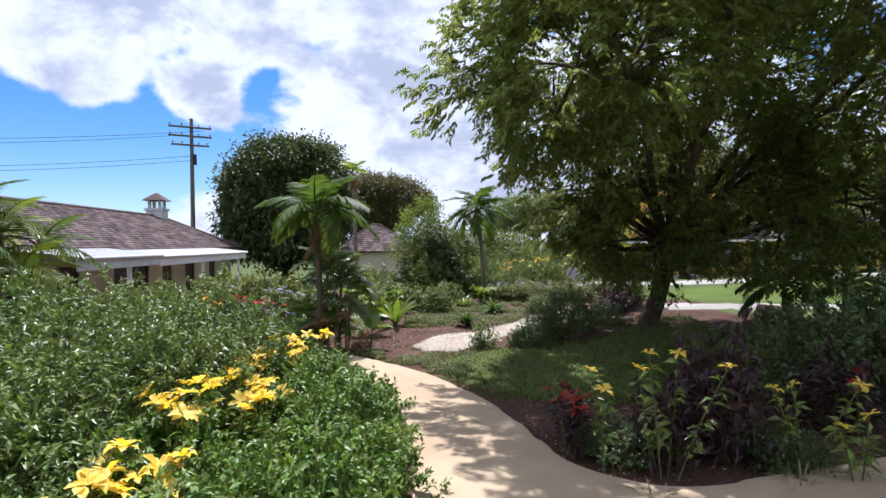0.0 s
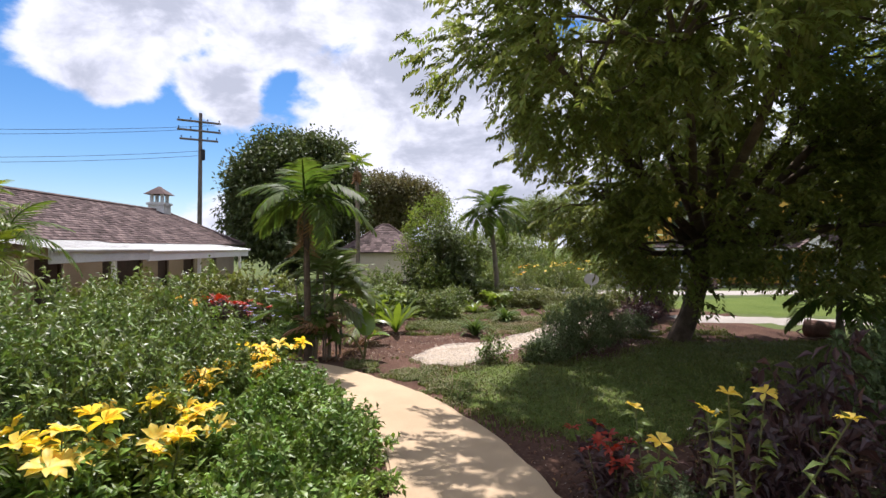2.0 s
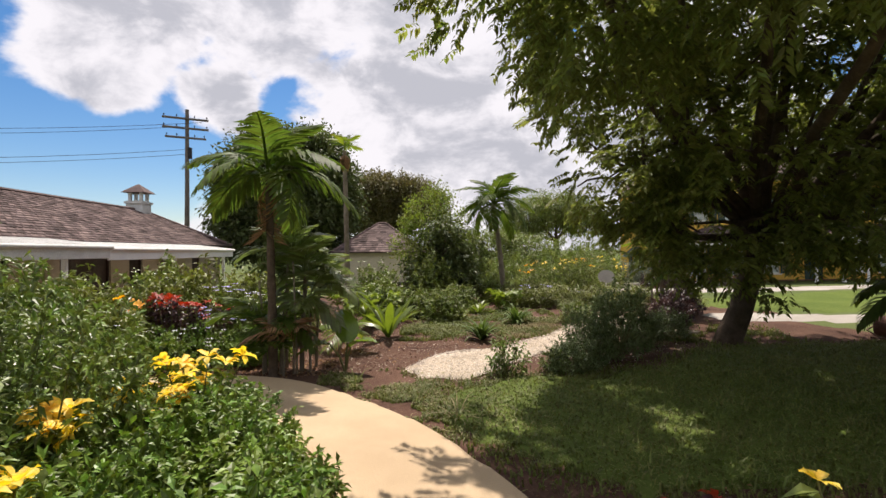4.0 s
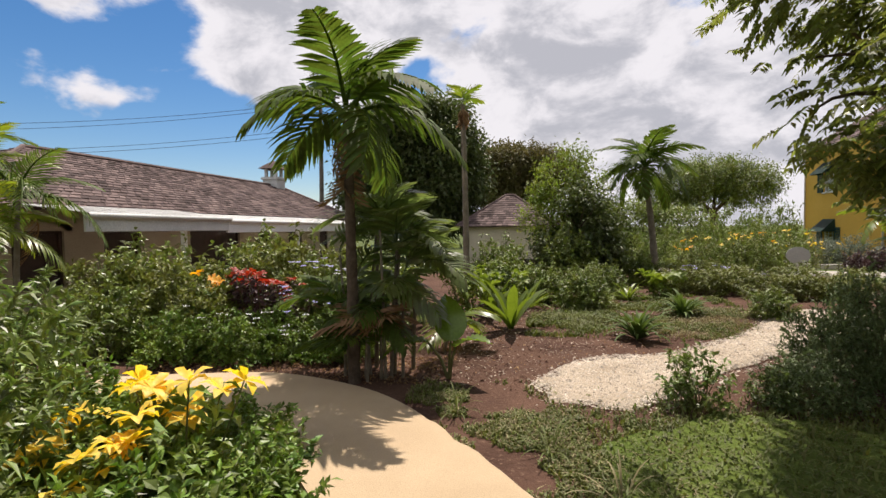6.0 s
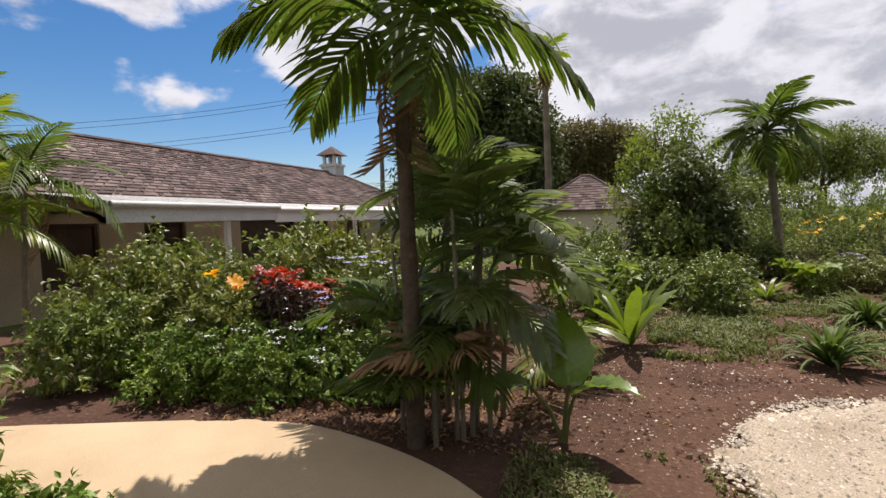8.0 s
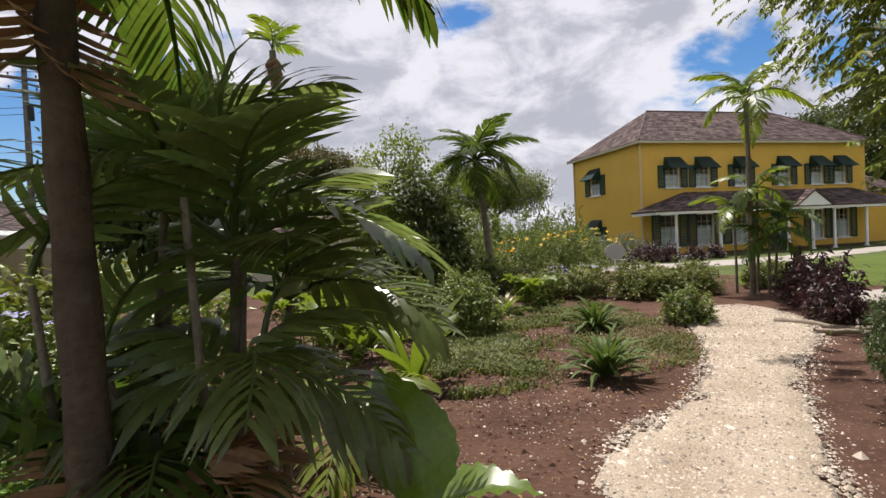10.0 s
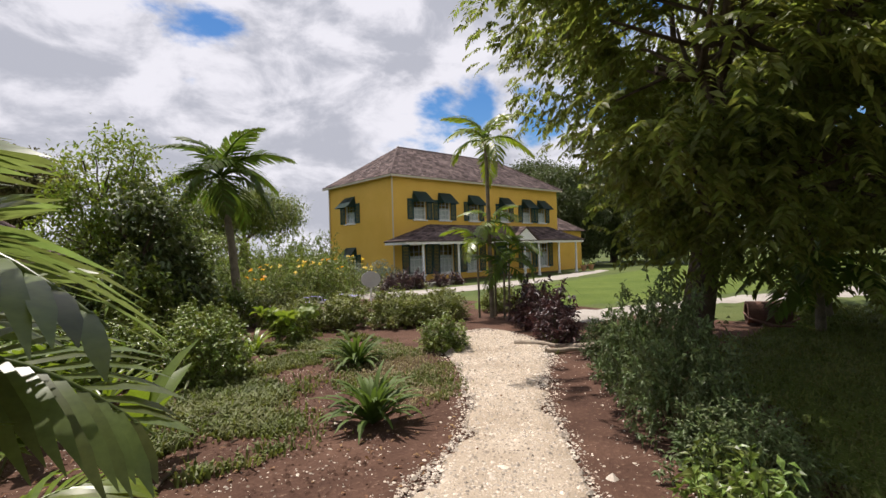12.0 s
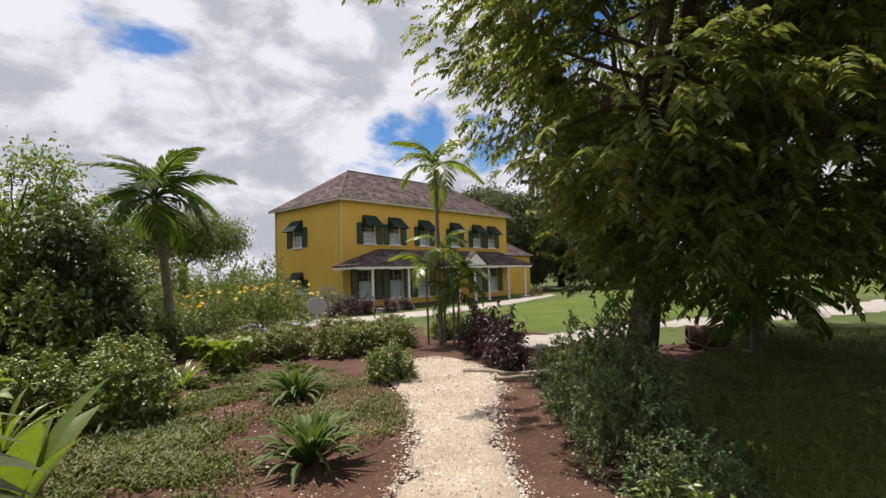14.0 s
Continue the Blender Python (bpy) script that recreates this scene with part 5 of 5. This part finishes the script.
scatter("shrub", small_rough, [(3.14, 10.98, 0.85, 1.0), (3.83, 11.27, 0.7, 0.8), (0.9, 17.5, 1.3, 1.0)], "small sparse shrub standing in the gravel edge", "shrub", "small shrubs")
grey = bush_meshes("shrub", 0.8, 1.0, 420, 0.11, 0.03, "grey_leaf", 16, 8, 0.3)
scatter("shrub", grey, [(14.0, 29.3, 1.15, 1.0), (14.9, 28.7, 0.8, 0.9), (13.2, 30.2, 1.1, 1.0)], "grey-green shrub at the house corner", "shrub", "shrubs at the house corner")
fleabane = bush_meshes("shrub", 0.8, 0.9, 420, 0.10, 0.03, "shrub", 17, 8, 0.35)
scatter("shrub", fleabane, [(8.6, 25.0, 1.3, 1.2), (7.2, 25.4, 1.2, 1.2), (9.8, 26.0, 1.3, 1.2), (11.2, 29.0, 1.4, 1.3), (9.8, 30.5, 1.8, 1.4), (12.2, 32.5, 1.9, 1.5), (6.6, 28.5, 1.5, 1.2)], "feathery green shrub near the drive", "shrub", "shrubs near the drive")
purple = bush_meshes("croton", 0.42, 0.85, 110, 0.15, 0.05, "purple", 18, 8, 0.3, upward=0.9, stem_r=0.012)
scatter("purple_shrub", purple, [(7.4, 14.9, 0.9, 1.0), (7.8, 15.5, 0.85, 1.05), (8.3, 16.1, 0.85, 1.0), (6.9, 14.5, 0.7, 0.9)], "dark purple-leaved shrub beside the gravel path", "shrub", "purple shrubs")
scatter("purple_shrub", purple, [(12.5, 26.4, 0.9, 0.9), (13.3, 26.6, 0.95, 1.0), (14.2, 26.7, 0.9, 1.0), (15.4, 26.7, 0.9, 0.85), (16.6, 27.0, 0.9, 0.8)], "dark red-purple shrub in the bed before the porch", "shrub", "purple shrubs before the porch")
scatter("purple_shrub", purple, [(3.97, 6.11, 0.8, 1.15), (4.44, 6.21, 0.95, 1.4), (5.99, 6.70, 0.9, 1.0), (7.12, 6.70, 1.0, 1.1)], "dark purple-leaved shrub in the shaded bed", "shrub", "purple shrubs in the shaded bed")
scatter("bush", rough_bush, [(6.55, 7.30, 1.0, 1.1), (7.68, 7.00, 1.2, 1.2), (8.62, 7.30, 1.3, 1.3), (3.55, 6.26, 0.42, 0.75), (4.82, 5.92, 0.42, 0.75)], "shaded green bush in the bed by the path", "bush", "bushes in the shaded bed")

# yellow-leaved crotons: broad pointed bracts in stars at the tips of leafy stems


def star_np(rng, n, L, W):
    V, F = rosette_np(rng, n, L, W, (5, 60), 0.5, 3)
    V = V.reshape(n, -1, 3)
    V[:, :3] = 0.0
    idx = np.arange(n * V.shape[1]).reshape(n, -1)
    idx[:, :3] = 0
    return V.reshape(-1, 3), idx.ravel()[F]


def croton(x, y, stems, tip_mat, label, seed, height=0.85, star=0.11, spread=0.16, leaf="cover"):
    rng = np.random.default_rng(seed)
    t = thing("croton", at(x, y), label, "shrub", "crotons")
    tubes, Ps, Ds = [], [], []
    for k in range(stems):
        tip = np.array([rng.normal(0, spread), rng.normal(0, spread), height * rng.uniform(0.8, 1.05)])
        base = tip * np.array([0.2, 0.2, 0]) + np.array([0, 0, -0.03])
        tubes.append(tube_np([base, (base + tip) / 2 + rng.normal(0, 0.02, 3), tip], [0.008, 0.006, 0.004], 5))
        for j in range(26):
            u = rng.uniform(0.25, 0.97)
            Ps.append(base + (tip - base) * u)
            Ds.append(rng.normal(0, 1, 3) * np.array([1, 1, 0.3]) + np.array([0, 0, 0.3]))
        V, F = star_np(rng, 9, star, star * 0.62)
        s = put_mesh("bract", mesh_np("bract", V, F, tip_mat, True), t, "")
        s.matrix_local = Matrix.Translation(tip) @ Euler((rng.normal(0, 0.35), rng.normal(0, 0.35), rng.uniform(0, 6))).to_matrix().to_4x4()
    put_mesh("stem_mass", mesh_np("stems", *join_np(tubes), "stem"), t, "", "stuff")
    V, F = leaves_np(np.array(Ps), np.array(Ds), 0.12, 0.05, rng)
    put_mesh("leaves", mesh_np("leaves", V, F, leaf), t, "", "stuff")


YL = "green shrub topped with bright yellow pointed leaves"
for k, (x, y, n, h) in enumerate(((-0.09, 4.46, 4, 0.72), (0.15, 4.93, 4, 0.76), (-0.10, 6.00, 6, 0.84), (0.20, 6.29, 3, 0.8), (0.27, 6.84, 4, 0.78), (-0.05, 7.71, 3, 0.72), (0.20, 8.34, 2, 0.66), (0.25, 8.79, 4, 0.76), (-0.15, 8.80, 2, 0.7))):
    croton(x, y, n + 6, "yellow", YL, 100 + k, h, 0.095, 0.15)
for k, (x, y, n, h) in enumerate(((3.73, 5.84, 4, 1.0), (3.31, 5.99, 2, 0.75), (4.96, 5.86, 3, 0.8), (5.14, 5.54, 2, 0.6))):
    croton(x, y, n, "yellow", "shaded croton with a few yellow leaves at its tips", 120 + k, h, 0.06, 0.18, "shrub")
for k, (x, y, n, h) in enumerate(((3.12, 6.36, 6, 0.6), (3.26, 6.64, 4, 0.55), (5.90, 6.30, 3, 0.7), (-1.56, 12.35, 14, 1.0), (-1.81, 12.54, 12, 1.0), (-1.20, 12.37, 14, 0.88))):
    croton(x, y, n, "red", "shrub with bright red leaves among the green", 130 + k, h * 0.95, 0.062, 0.17, "purple")
croton(-2.09, 12.24, 4, "orange", "shrub with small yellow-orange flowers", 141, 0.95, 0.08, 0.1)
for k, (x, y) in enumerate(((4.2, 17.8), (4.5, 17.5), (0.9, 14.4), (1.3, 15.3), (0.6, 15.2), (1.0, 15.9))):
    croton(x, y, 7, "olive", "variegated yellow-green croton on the soil bed", 150 + k, 0.45 + 0.2 * (k > 1), 0.16, 0.18, "olive")
for k in range(12):
    croton(6.7 + 0.75 * (k % 6) + 0.2 * (k // 6), 24.4 + 0.8 * (k // 6), 4, "orange" if k % 3 == 0 else "yellow", "tall feathery shrub dotted with yellow-orange flowers", 160 + k, 1.0 + 0.12 * (k % 5), 0.055, 0.34, "fresh")


def blossoms(spots, mat, label, seed, size=0.035):
    rng = np.random.default_rng(seed)
    for x, y, z, n in spots:
        t = thing("blossom_cluster", Matrix.Translation((x, y, ground_height(x, y))), label, "flower", "blossoms")
        pieces = []
        stem = []
        for k in range(n):
            c = np.array([rng.normal(0, 0.14), rng.normal(0, 0.14), z + rng.normal(0, 0.06)])
            V, F = rosette_np(rng, 6, size, size * 0.7, (10, 50), 0.3, 2)
            pieces.append((V + c, F))
            stem.append(tube_np([(0, 0, -0.02), c * 0.5 + [0, 0, 0.05], c], [0.004, 0.003, 0.002], 4))
        put_mesh("petals", mesh_np("petals", *join_np(pieces), mat), t, "", "stuff")
        put_mesh("stem_mass", mesh_np("stems", *join_np(stem), "stem"), t, "", "stuff")


blossoms([(-0.91, 12.56, 1.1, 7), (-0.67, 12.66, 1.0, 6), (-1.02, 12.09, 0.75, 6), (-0.55, 11.92, 0.6, 4), (4.9, 18.1, 0.62, 5), (5.5, 17.9, 0.6, 4)], "lilac", "pale lilac flower cluster on a green shrub", 71)
blossoms([(-1.14, 11.75, 0.5, 6), (-0.73, 11.68, 0.4, 5), (-1.73, 11.68, 0.5, 5), (-0.42, 12.67, 0.95, 5)], "white_petal", "small white flowers on a green shrub", 72, 0.028)

# strap-leaved clumps


def strap_clump(name, x, y, n, L, W, elev, mat, label, seed, arch=0.6, turn=0):
    rng = np.random.default_rng(seed)
    t = thing(name, at(x, y, turn), label, "plant")
    for k in range(n):
        V, F = rosette_np(rng, 1, L, W, elev, arch * rng.uniform(0.7, 1.3), 6)
        f = put_mesh("leaf", mesh_np("leaf", V, F, mat, True), t)
        f.matrix_local = Matrix.Rotation(k * 2.399, 4, "Z")
    return t


strap_clump("bird_nest_fern", 1.5, 13.85, 10, 0.9, 0.2, (45, 78), "fernleaf", "bird's nest fern with broad upright yellow-green leaves", 61, 0.25)
strap_clump("bird_nest_fern", 1.1, 15.0, 9, 0.7, 0.17, (45, 75), "fernleaf", "bird's nest fern with upright yellow-green leaves", 66, 0.3)
strap_clump("spider_lily", 3.17, 13.62, 80, 0.5, 0.052, (28, 86), "lily", "clump of arching dark green strap leaves on the soil", 62, 0.6)
strap_clump("spider_lily", 4.2, 15.5, 70, 0.52, 0.052, (28, 86), "lily", "clump of arching dark green strap leaves on the soil", 63, 0.6)
strap_clump("spider_lily", 3.6, 17.2, 26, 0.5, 0.05, (20, 75), "palm_light", "clump of arching green strap leaves on the soil", 64, 0.5)
strap_clump("spider_lily", 1.7, 15.8, 26, 0.6, 0.05, (20, 75), "palm_light", "clump of arching green strap leaves on the soil", 65, 0.5)
for k, (x, y) in enumerate(((2.00, 9.97), (2.37, 9.44), (3.45, 5.47), (4.67, 5.54), (5.33, 5.72), (5.99, 5.85), (1.29, 10.58))):
    strap_clump("grass_tuft", x, y, 16, 0.28, 0.012, (25, 80), "drygrass" if k % 2 else "grass", "tuft of thin pale grass blades", 80 + k, 0.6)


def broad_leaf_plant(x, y, leaves, label, seed):
    """Large ribbed leaves on stalks; each leaf (turn, stalk tip, leaf length, leaf width, leaf rise)."""
    t = thing("broad_leaf_plant", at(x, y), label, "plant")
    for turn, (sx, sz), L, W, rise in leaves:
        a = radians(turn)
        d = np.array([math.cos(a), math.sin(a), 0])
        s = np.array([-d[1], d[0], 0])
        tip = d * sx + np.array([0, 0, sz])
        V, F = tube_np([(0, 0, -0.03), d * sx * 0.4 + np.array([0, 0, sz * 0.55]), tip], [0.02, 0.015, 0.011], 6)
        lf = put_mesh("stalk", mesh_np("stalk", V, F, "stem", True), t, "pale green leaf stalk")
        n, m = 16, 6
        V, F = [], []
        for i in range(n + 1):
            u = i / n
            e = radians(rise) - 1.1 * u * u
            c = tip + (d * math.cos(radians(rise) - 0.5 * u) + np.array([0, 0, 1]) * math.sin(radians(rise) - 0.5 * u)) * L * u
            w = W * math.sin(math.pi * min(1, 0.06 + u * 0.94) ** 0.75) + 0.003
            up = -d * math.sin(e) + np.array([0, 0, 1]) * math.cos(e)
            for j in range(-m, m + 1):
                v = j / m
                V.append(c + s * w * 0.5 * v + up * (abs(v) * w * 0.16 + 0.010 * math.cos(i * math.pi) * abs(v)))
        for i in range(n):
            for j in range(2 * m):
                b = i * (2 * m + 1) + j
                F.append((b, b + 1, b + 2 * m + 2, b + 2 * m + 1))
        put_mesh("leaf", mesh_np("leaf", np.array(V), np.array(F), "taro", True), t)
    return t


broad_leaf_plant(1.05, 11.5, [(110, (-0.12, 0.4), 0.52, 0.32, 80), (-160, (0.2, 0.36), 0.48, 0.28, 12), (-25, (0.08, 0.32), 0.42, 0.26, 40)], "broad-leaved plant with large ribbed pale green leaves", 91)

# pale arching frond beside the broad-leaved plant
fr = make_palm("palm", 0.78, 12.56, 0.3, 0.02, 4, 0.7, 0.3, 0.035, "small palm sprout with pale dry fronds", 92, "palm_light", (0.1, 0), (5, 45), 2, 14)

# ---- poles, wires, small things ----


def utility_pole():
    p = thing("utility_pole", pose(-12.3, 37.0, -0.3), "weathered wooden utility pole with two crossarms", "utility pole")
    V, F = tube_np([(0, 0, 0), (0.06, 0, 5.5), (0.1, 0, 11.0)], [0.17, 0.14, 0.11], 9)
    put_mesh("pole", mesh_np("pole", V, F, "pole_wood", True), p)
    for z, w in ((10.4, 1.3), (9.8, 1.3), (9.2, 1.15)):
        arm = box("crossarm", (-w, -0.22, z - 0.06), (w, -0.1, z + 0.06), "pole_wood", p, 0.01)
        arm.matrix_local = Matrix.Rotation(radians(25), 4, "Z")
        for x in (-w + 0.1, -0.5, 0.5, w - 0.1):
            V, F = tube_np([(x, -0.16, z + 0.06), (x, -0.16, z + 0.12), (x, -0.16, z + 0.13), (x, -0.16, z + 0.22)], [0.015, 0.015, 0.05, 0.03], 7)
            i = put_mesh("insulator", mesh_np("insulator", V, F, "iron"), arm)
    V, F = tube_np([(0.25, 0, 7.9), (0.25, 0, 8.6)], [0.14, 0.14], 9)
    put_mesh("transformer", mesh_np("transformer", V, F, "iron", True), p, "small dark pole transformer")


utility_pole()
for k, (z, off) in enumerate(((9.9, 0.9), (9.6, -0.9), (8.2, 0.0), (7.9, 0.1))):
    a, b = np.array([-12.2 + off, 37, z]), np.array([-48 + off, 30, z - 0.6])
    T = np.linspace(0, 1, 24)[:, None]
    P = a + (b - a) * T - np.array([0, 0, 1]) * (4 * 0.9 * T * (1 - T))
    V, F = tube_np(P, 0.013, 4)
    tagged(put_mesh("overhead_wire", mesh_np("overhead_wire", V, F, "iron")), "thin dark overhead wire strung from the pole", "wire")


def round_sign():
    s = thing("sign", pose(8.85, 22.2, -0.13, 0, 0, -20), "blank pale oval sign on a thin post", "sign")
    V, F = tube_np([(0, 0, -0.05), (0, 0, 0.66)], 0.025, 7)
    put_mesh("post", mesh_np("post", V, F, "white_paint", True), s)
    bm = bmesh.new()
    bmesh.ops.create_cone(bm, cap_ends=True, segments=36, radius1=0.28, radius2=0.28, depth=0.03, matrix=Matrix.Translation((0, -0.04, 0.78)) @ Matrix.Rotation(radians(90), 4, "X") @ Matrix.Diagonal((1, 0.82, 1, 1)))
    part("sign_board", bm, "sign_face", s, "pale oval board")


round_sign()


def garden_roller():
    g = thing("garden_roller", pose(10.25, 12.8, 0.04, 0, 0, -62) @ Matrix.Scale(0.68, 4), "old rusty iron garden roller resting by the walkway", "roller")
    V, F = tube_np([(-0.45, 0, 0.27), (-0.449, 0, 0.27), (0.449, 0, 0.27), (0.45, 0, 0.27)], [0.2, 0.27, 0.27, 0.2], 26)
    put_mesh("drum", mesh_np("drum", V, F, "rust", False), g, "rusty iron drum")
    for x in (-0.5, 0.5):
        V, F = tube_np([(x, 0, 0.27), (x, -0.5, 0.2), (0.06 * np.sign(x), -1.0, 0.1)], 0.02, 6)
        put_mesh("arm", mesh_np("arm", V, F, "rust", True), g)
    V, F = tube_np([(-0.25, -1.03, 0.1), (0.25, -1.03, 0.1)], 0.022, 6)
    put_mesh("handle", mesh_np("handle", V, F, "rust", True), g)


garden_roller()


def black_pipe():
    V, F = tube_np([(-0.3, 0, 0.17), (-0.299, 0, 0.17), (0.299, 0, 0.17), (0.3, 0, 0.17)], [0.11, 0.17, 0.17, 0.11], 18)
    b = put_mesh("iron_cylinder", mesh_np("iron_cylinder", V, F, "iron"))
    b.matrix_world = pose(7.35, 21.2, -0.11, 0, 0, 10)
    tagged(b, "short black iron cylinder lying by the drive", "cannon")


black_pipe()
for k, (x, y, turn, L, r) in enumerate(((6.75, 14.2, -52, 1.5, 0.055), (6.5, 13.95, -30, 0.8, 0.04))):
    rng = np.random.default_rng(200 + k)
    V, F = limb_np(rng, (-L / 2, 0, 0.05), (L / 2, 0, 0.05), r, r * 0.55, 0.1, 9, 8)
    o = put_mesh("log", mesh_np("log", V, F, "driftwood", True))
    o.matrix_world = at(x, y, turn)
    tagged(o, "weathered grey driftwood log beside the gravel path", "log")
for k, (x, y, turn, L) in enumerate(((2.2, 14.6, 20, 0.45), (2.0, 14.0, -15, 0.5), (1.7, 13.6, 60, 0.35))):
    V, F = limb_np(np.random.default_rng(210 + k), (-L / 2, 0, 0.02), (L / 2, 0, 0.02), 0.015, 0.008, 0.15, 6, 5)
    o = put_mesh("stick", mesh_np("stick", V, F, "bark", True))
    o.matrix_world = at(x, y, turn)
    tagged(o, "dry fallen stick lying on the soil", "stick")


def kerb_row():
    """Low kerb of stone blocks round the bed at the house corner."""
    k = thing("kerb", pose(0, 0, 0), "low pale stone kerb round the planted bed", "kerb", kind="structure")
    me = None
    line = smooth_line([(11.0, 27.7), (13.0, 27.1), (15.2, 26.9), (17.5, 27.3)], 6)
    for i, (p, q) in enumerate(zip(line[:-1], line[1:])):
        L = math.hypot(q[0] - p[0], q[1] - p[1])
        if me is None:
            bm = bmesh.new()
            box_bm(bm, (-0.17, -0.09, 0), (0.17, 0.09, 0.2), 0.02)
            me = bpy.data.meshes.new("kerb_stone")
            bm.to_mesh(me)
            bm.free()
            me.materials.append(M["kerbstone"])
        s = put_mesh("kerb_stone", me, k)
        s.matrix_local = Matrix.Translation((p[0], p[1], -0.16)) @ Matrix.Rotation(math.atan2(q[1] - p[1], q[0] - p[0]), 4, "Z") @ Matrix.Diagonal((L / 0.36, 1, 1, 1))


kerb_row()


def flower_pot(x, y):
    t = thing("flower_pot", Matrix.Translation((x, y, -0.15)), "clay pot with a green plant by the porch", "pot")
    V, F = tube_np([(0, 0, 0), (0, 0, 0.02), (0, 0, 0.32), (0, 0, 0.321), (0, 0, 0.38), (0, 0, 0.381), (0, 0, 0.3)], [0.1, 0.13, 0.19, 0.22, 0.22, 0.19, 0.17], 14)
    put_mesh("pot", mesh_np("pot", V, F, "clay"), t)
    V, F = rosette_np(np.random.default_rng(5), 22, 0.4, 0.05, (30, 80), 0.5)
    put_mesh("leaves", mesh_np("leaves", V + np.array([0, 0, 0.3]), F, "shrub"), t)


flower_pot(29.8, 28.6)
flower_pot(31.2, 28.9)


def leaf_litter(poly, n, label, seed):
    rng = np.random.default_rng(seed)
    P = np.array(poly)
    X = rng.uniform(P.min(0), P.max(0), (n, 2))
    X = X[inside(poly, X[:, 0], X[:, 1])]
    B = np.array([(x, y, ground_height(x, y) + 0.012) for x, y in X])
    V, F = leaves_np(B, rng.normal(0, 1, (len(B), 3)) * np.array([1, 1, 0.15]), 0.05, 0.02, rng)
    tagged(put_mesh("leaf_litter", mesh_np("leaf_litter", V, F, "palm_dead")), label, "leaves", kind="stuff")


leaf_litter([(-2.29, 11.16), (0.80, 11.21), (1.00, 12.34), (-2.37, 12.04)], 1800, "dry brown leaf litter under the palms", 300)
leaf_litter([(1.96, 11.21), (3.46, 11.93), (6.6, 14.6), (6.4, 15.8), (4.8, 14.2), (2.47, 12.33)], 1100, "dry leaf scraps scattered over the gravel", 303)
leaf_litter([(0.78, 11.44), (5.00, 13.21), (4.5, 16), (0.5, 15)], 700, "scattered dry leaves on the soil bed", 301)
leaf_litter([(2.79, 5.59), (7.87, 6.10), (7.87, 8.10), (2.61, 8.21)], 900, "scattered dry leaves in the shaded bed", 302)
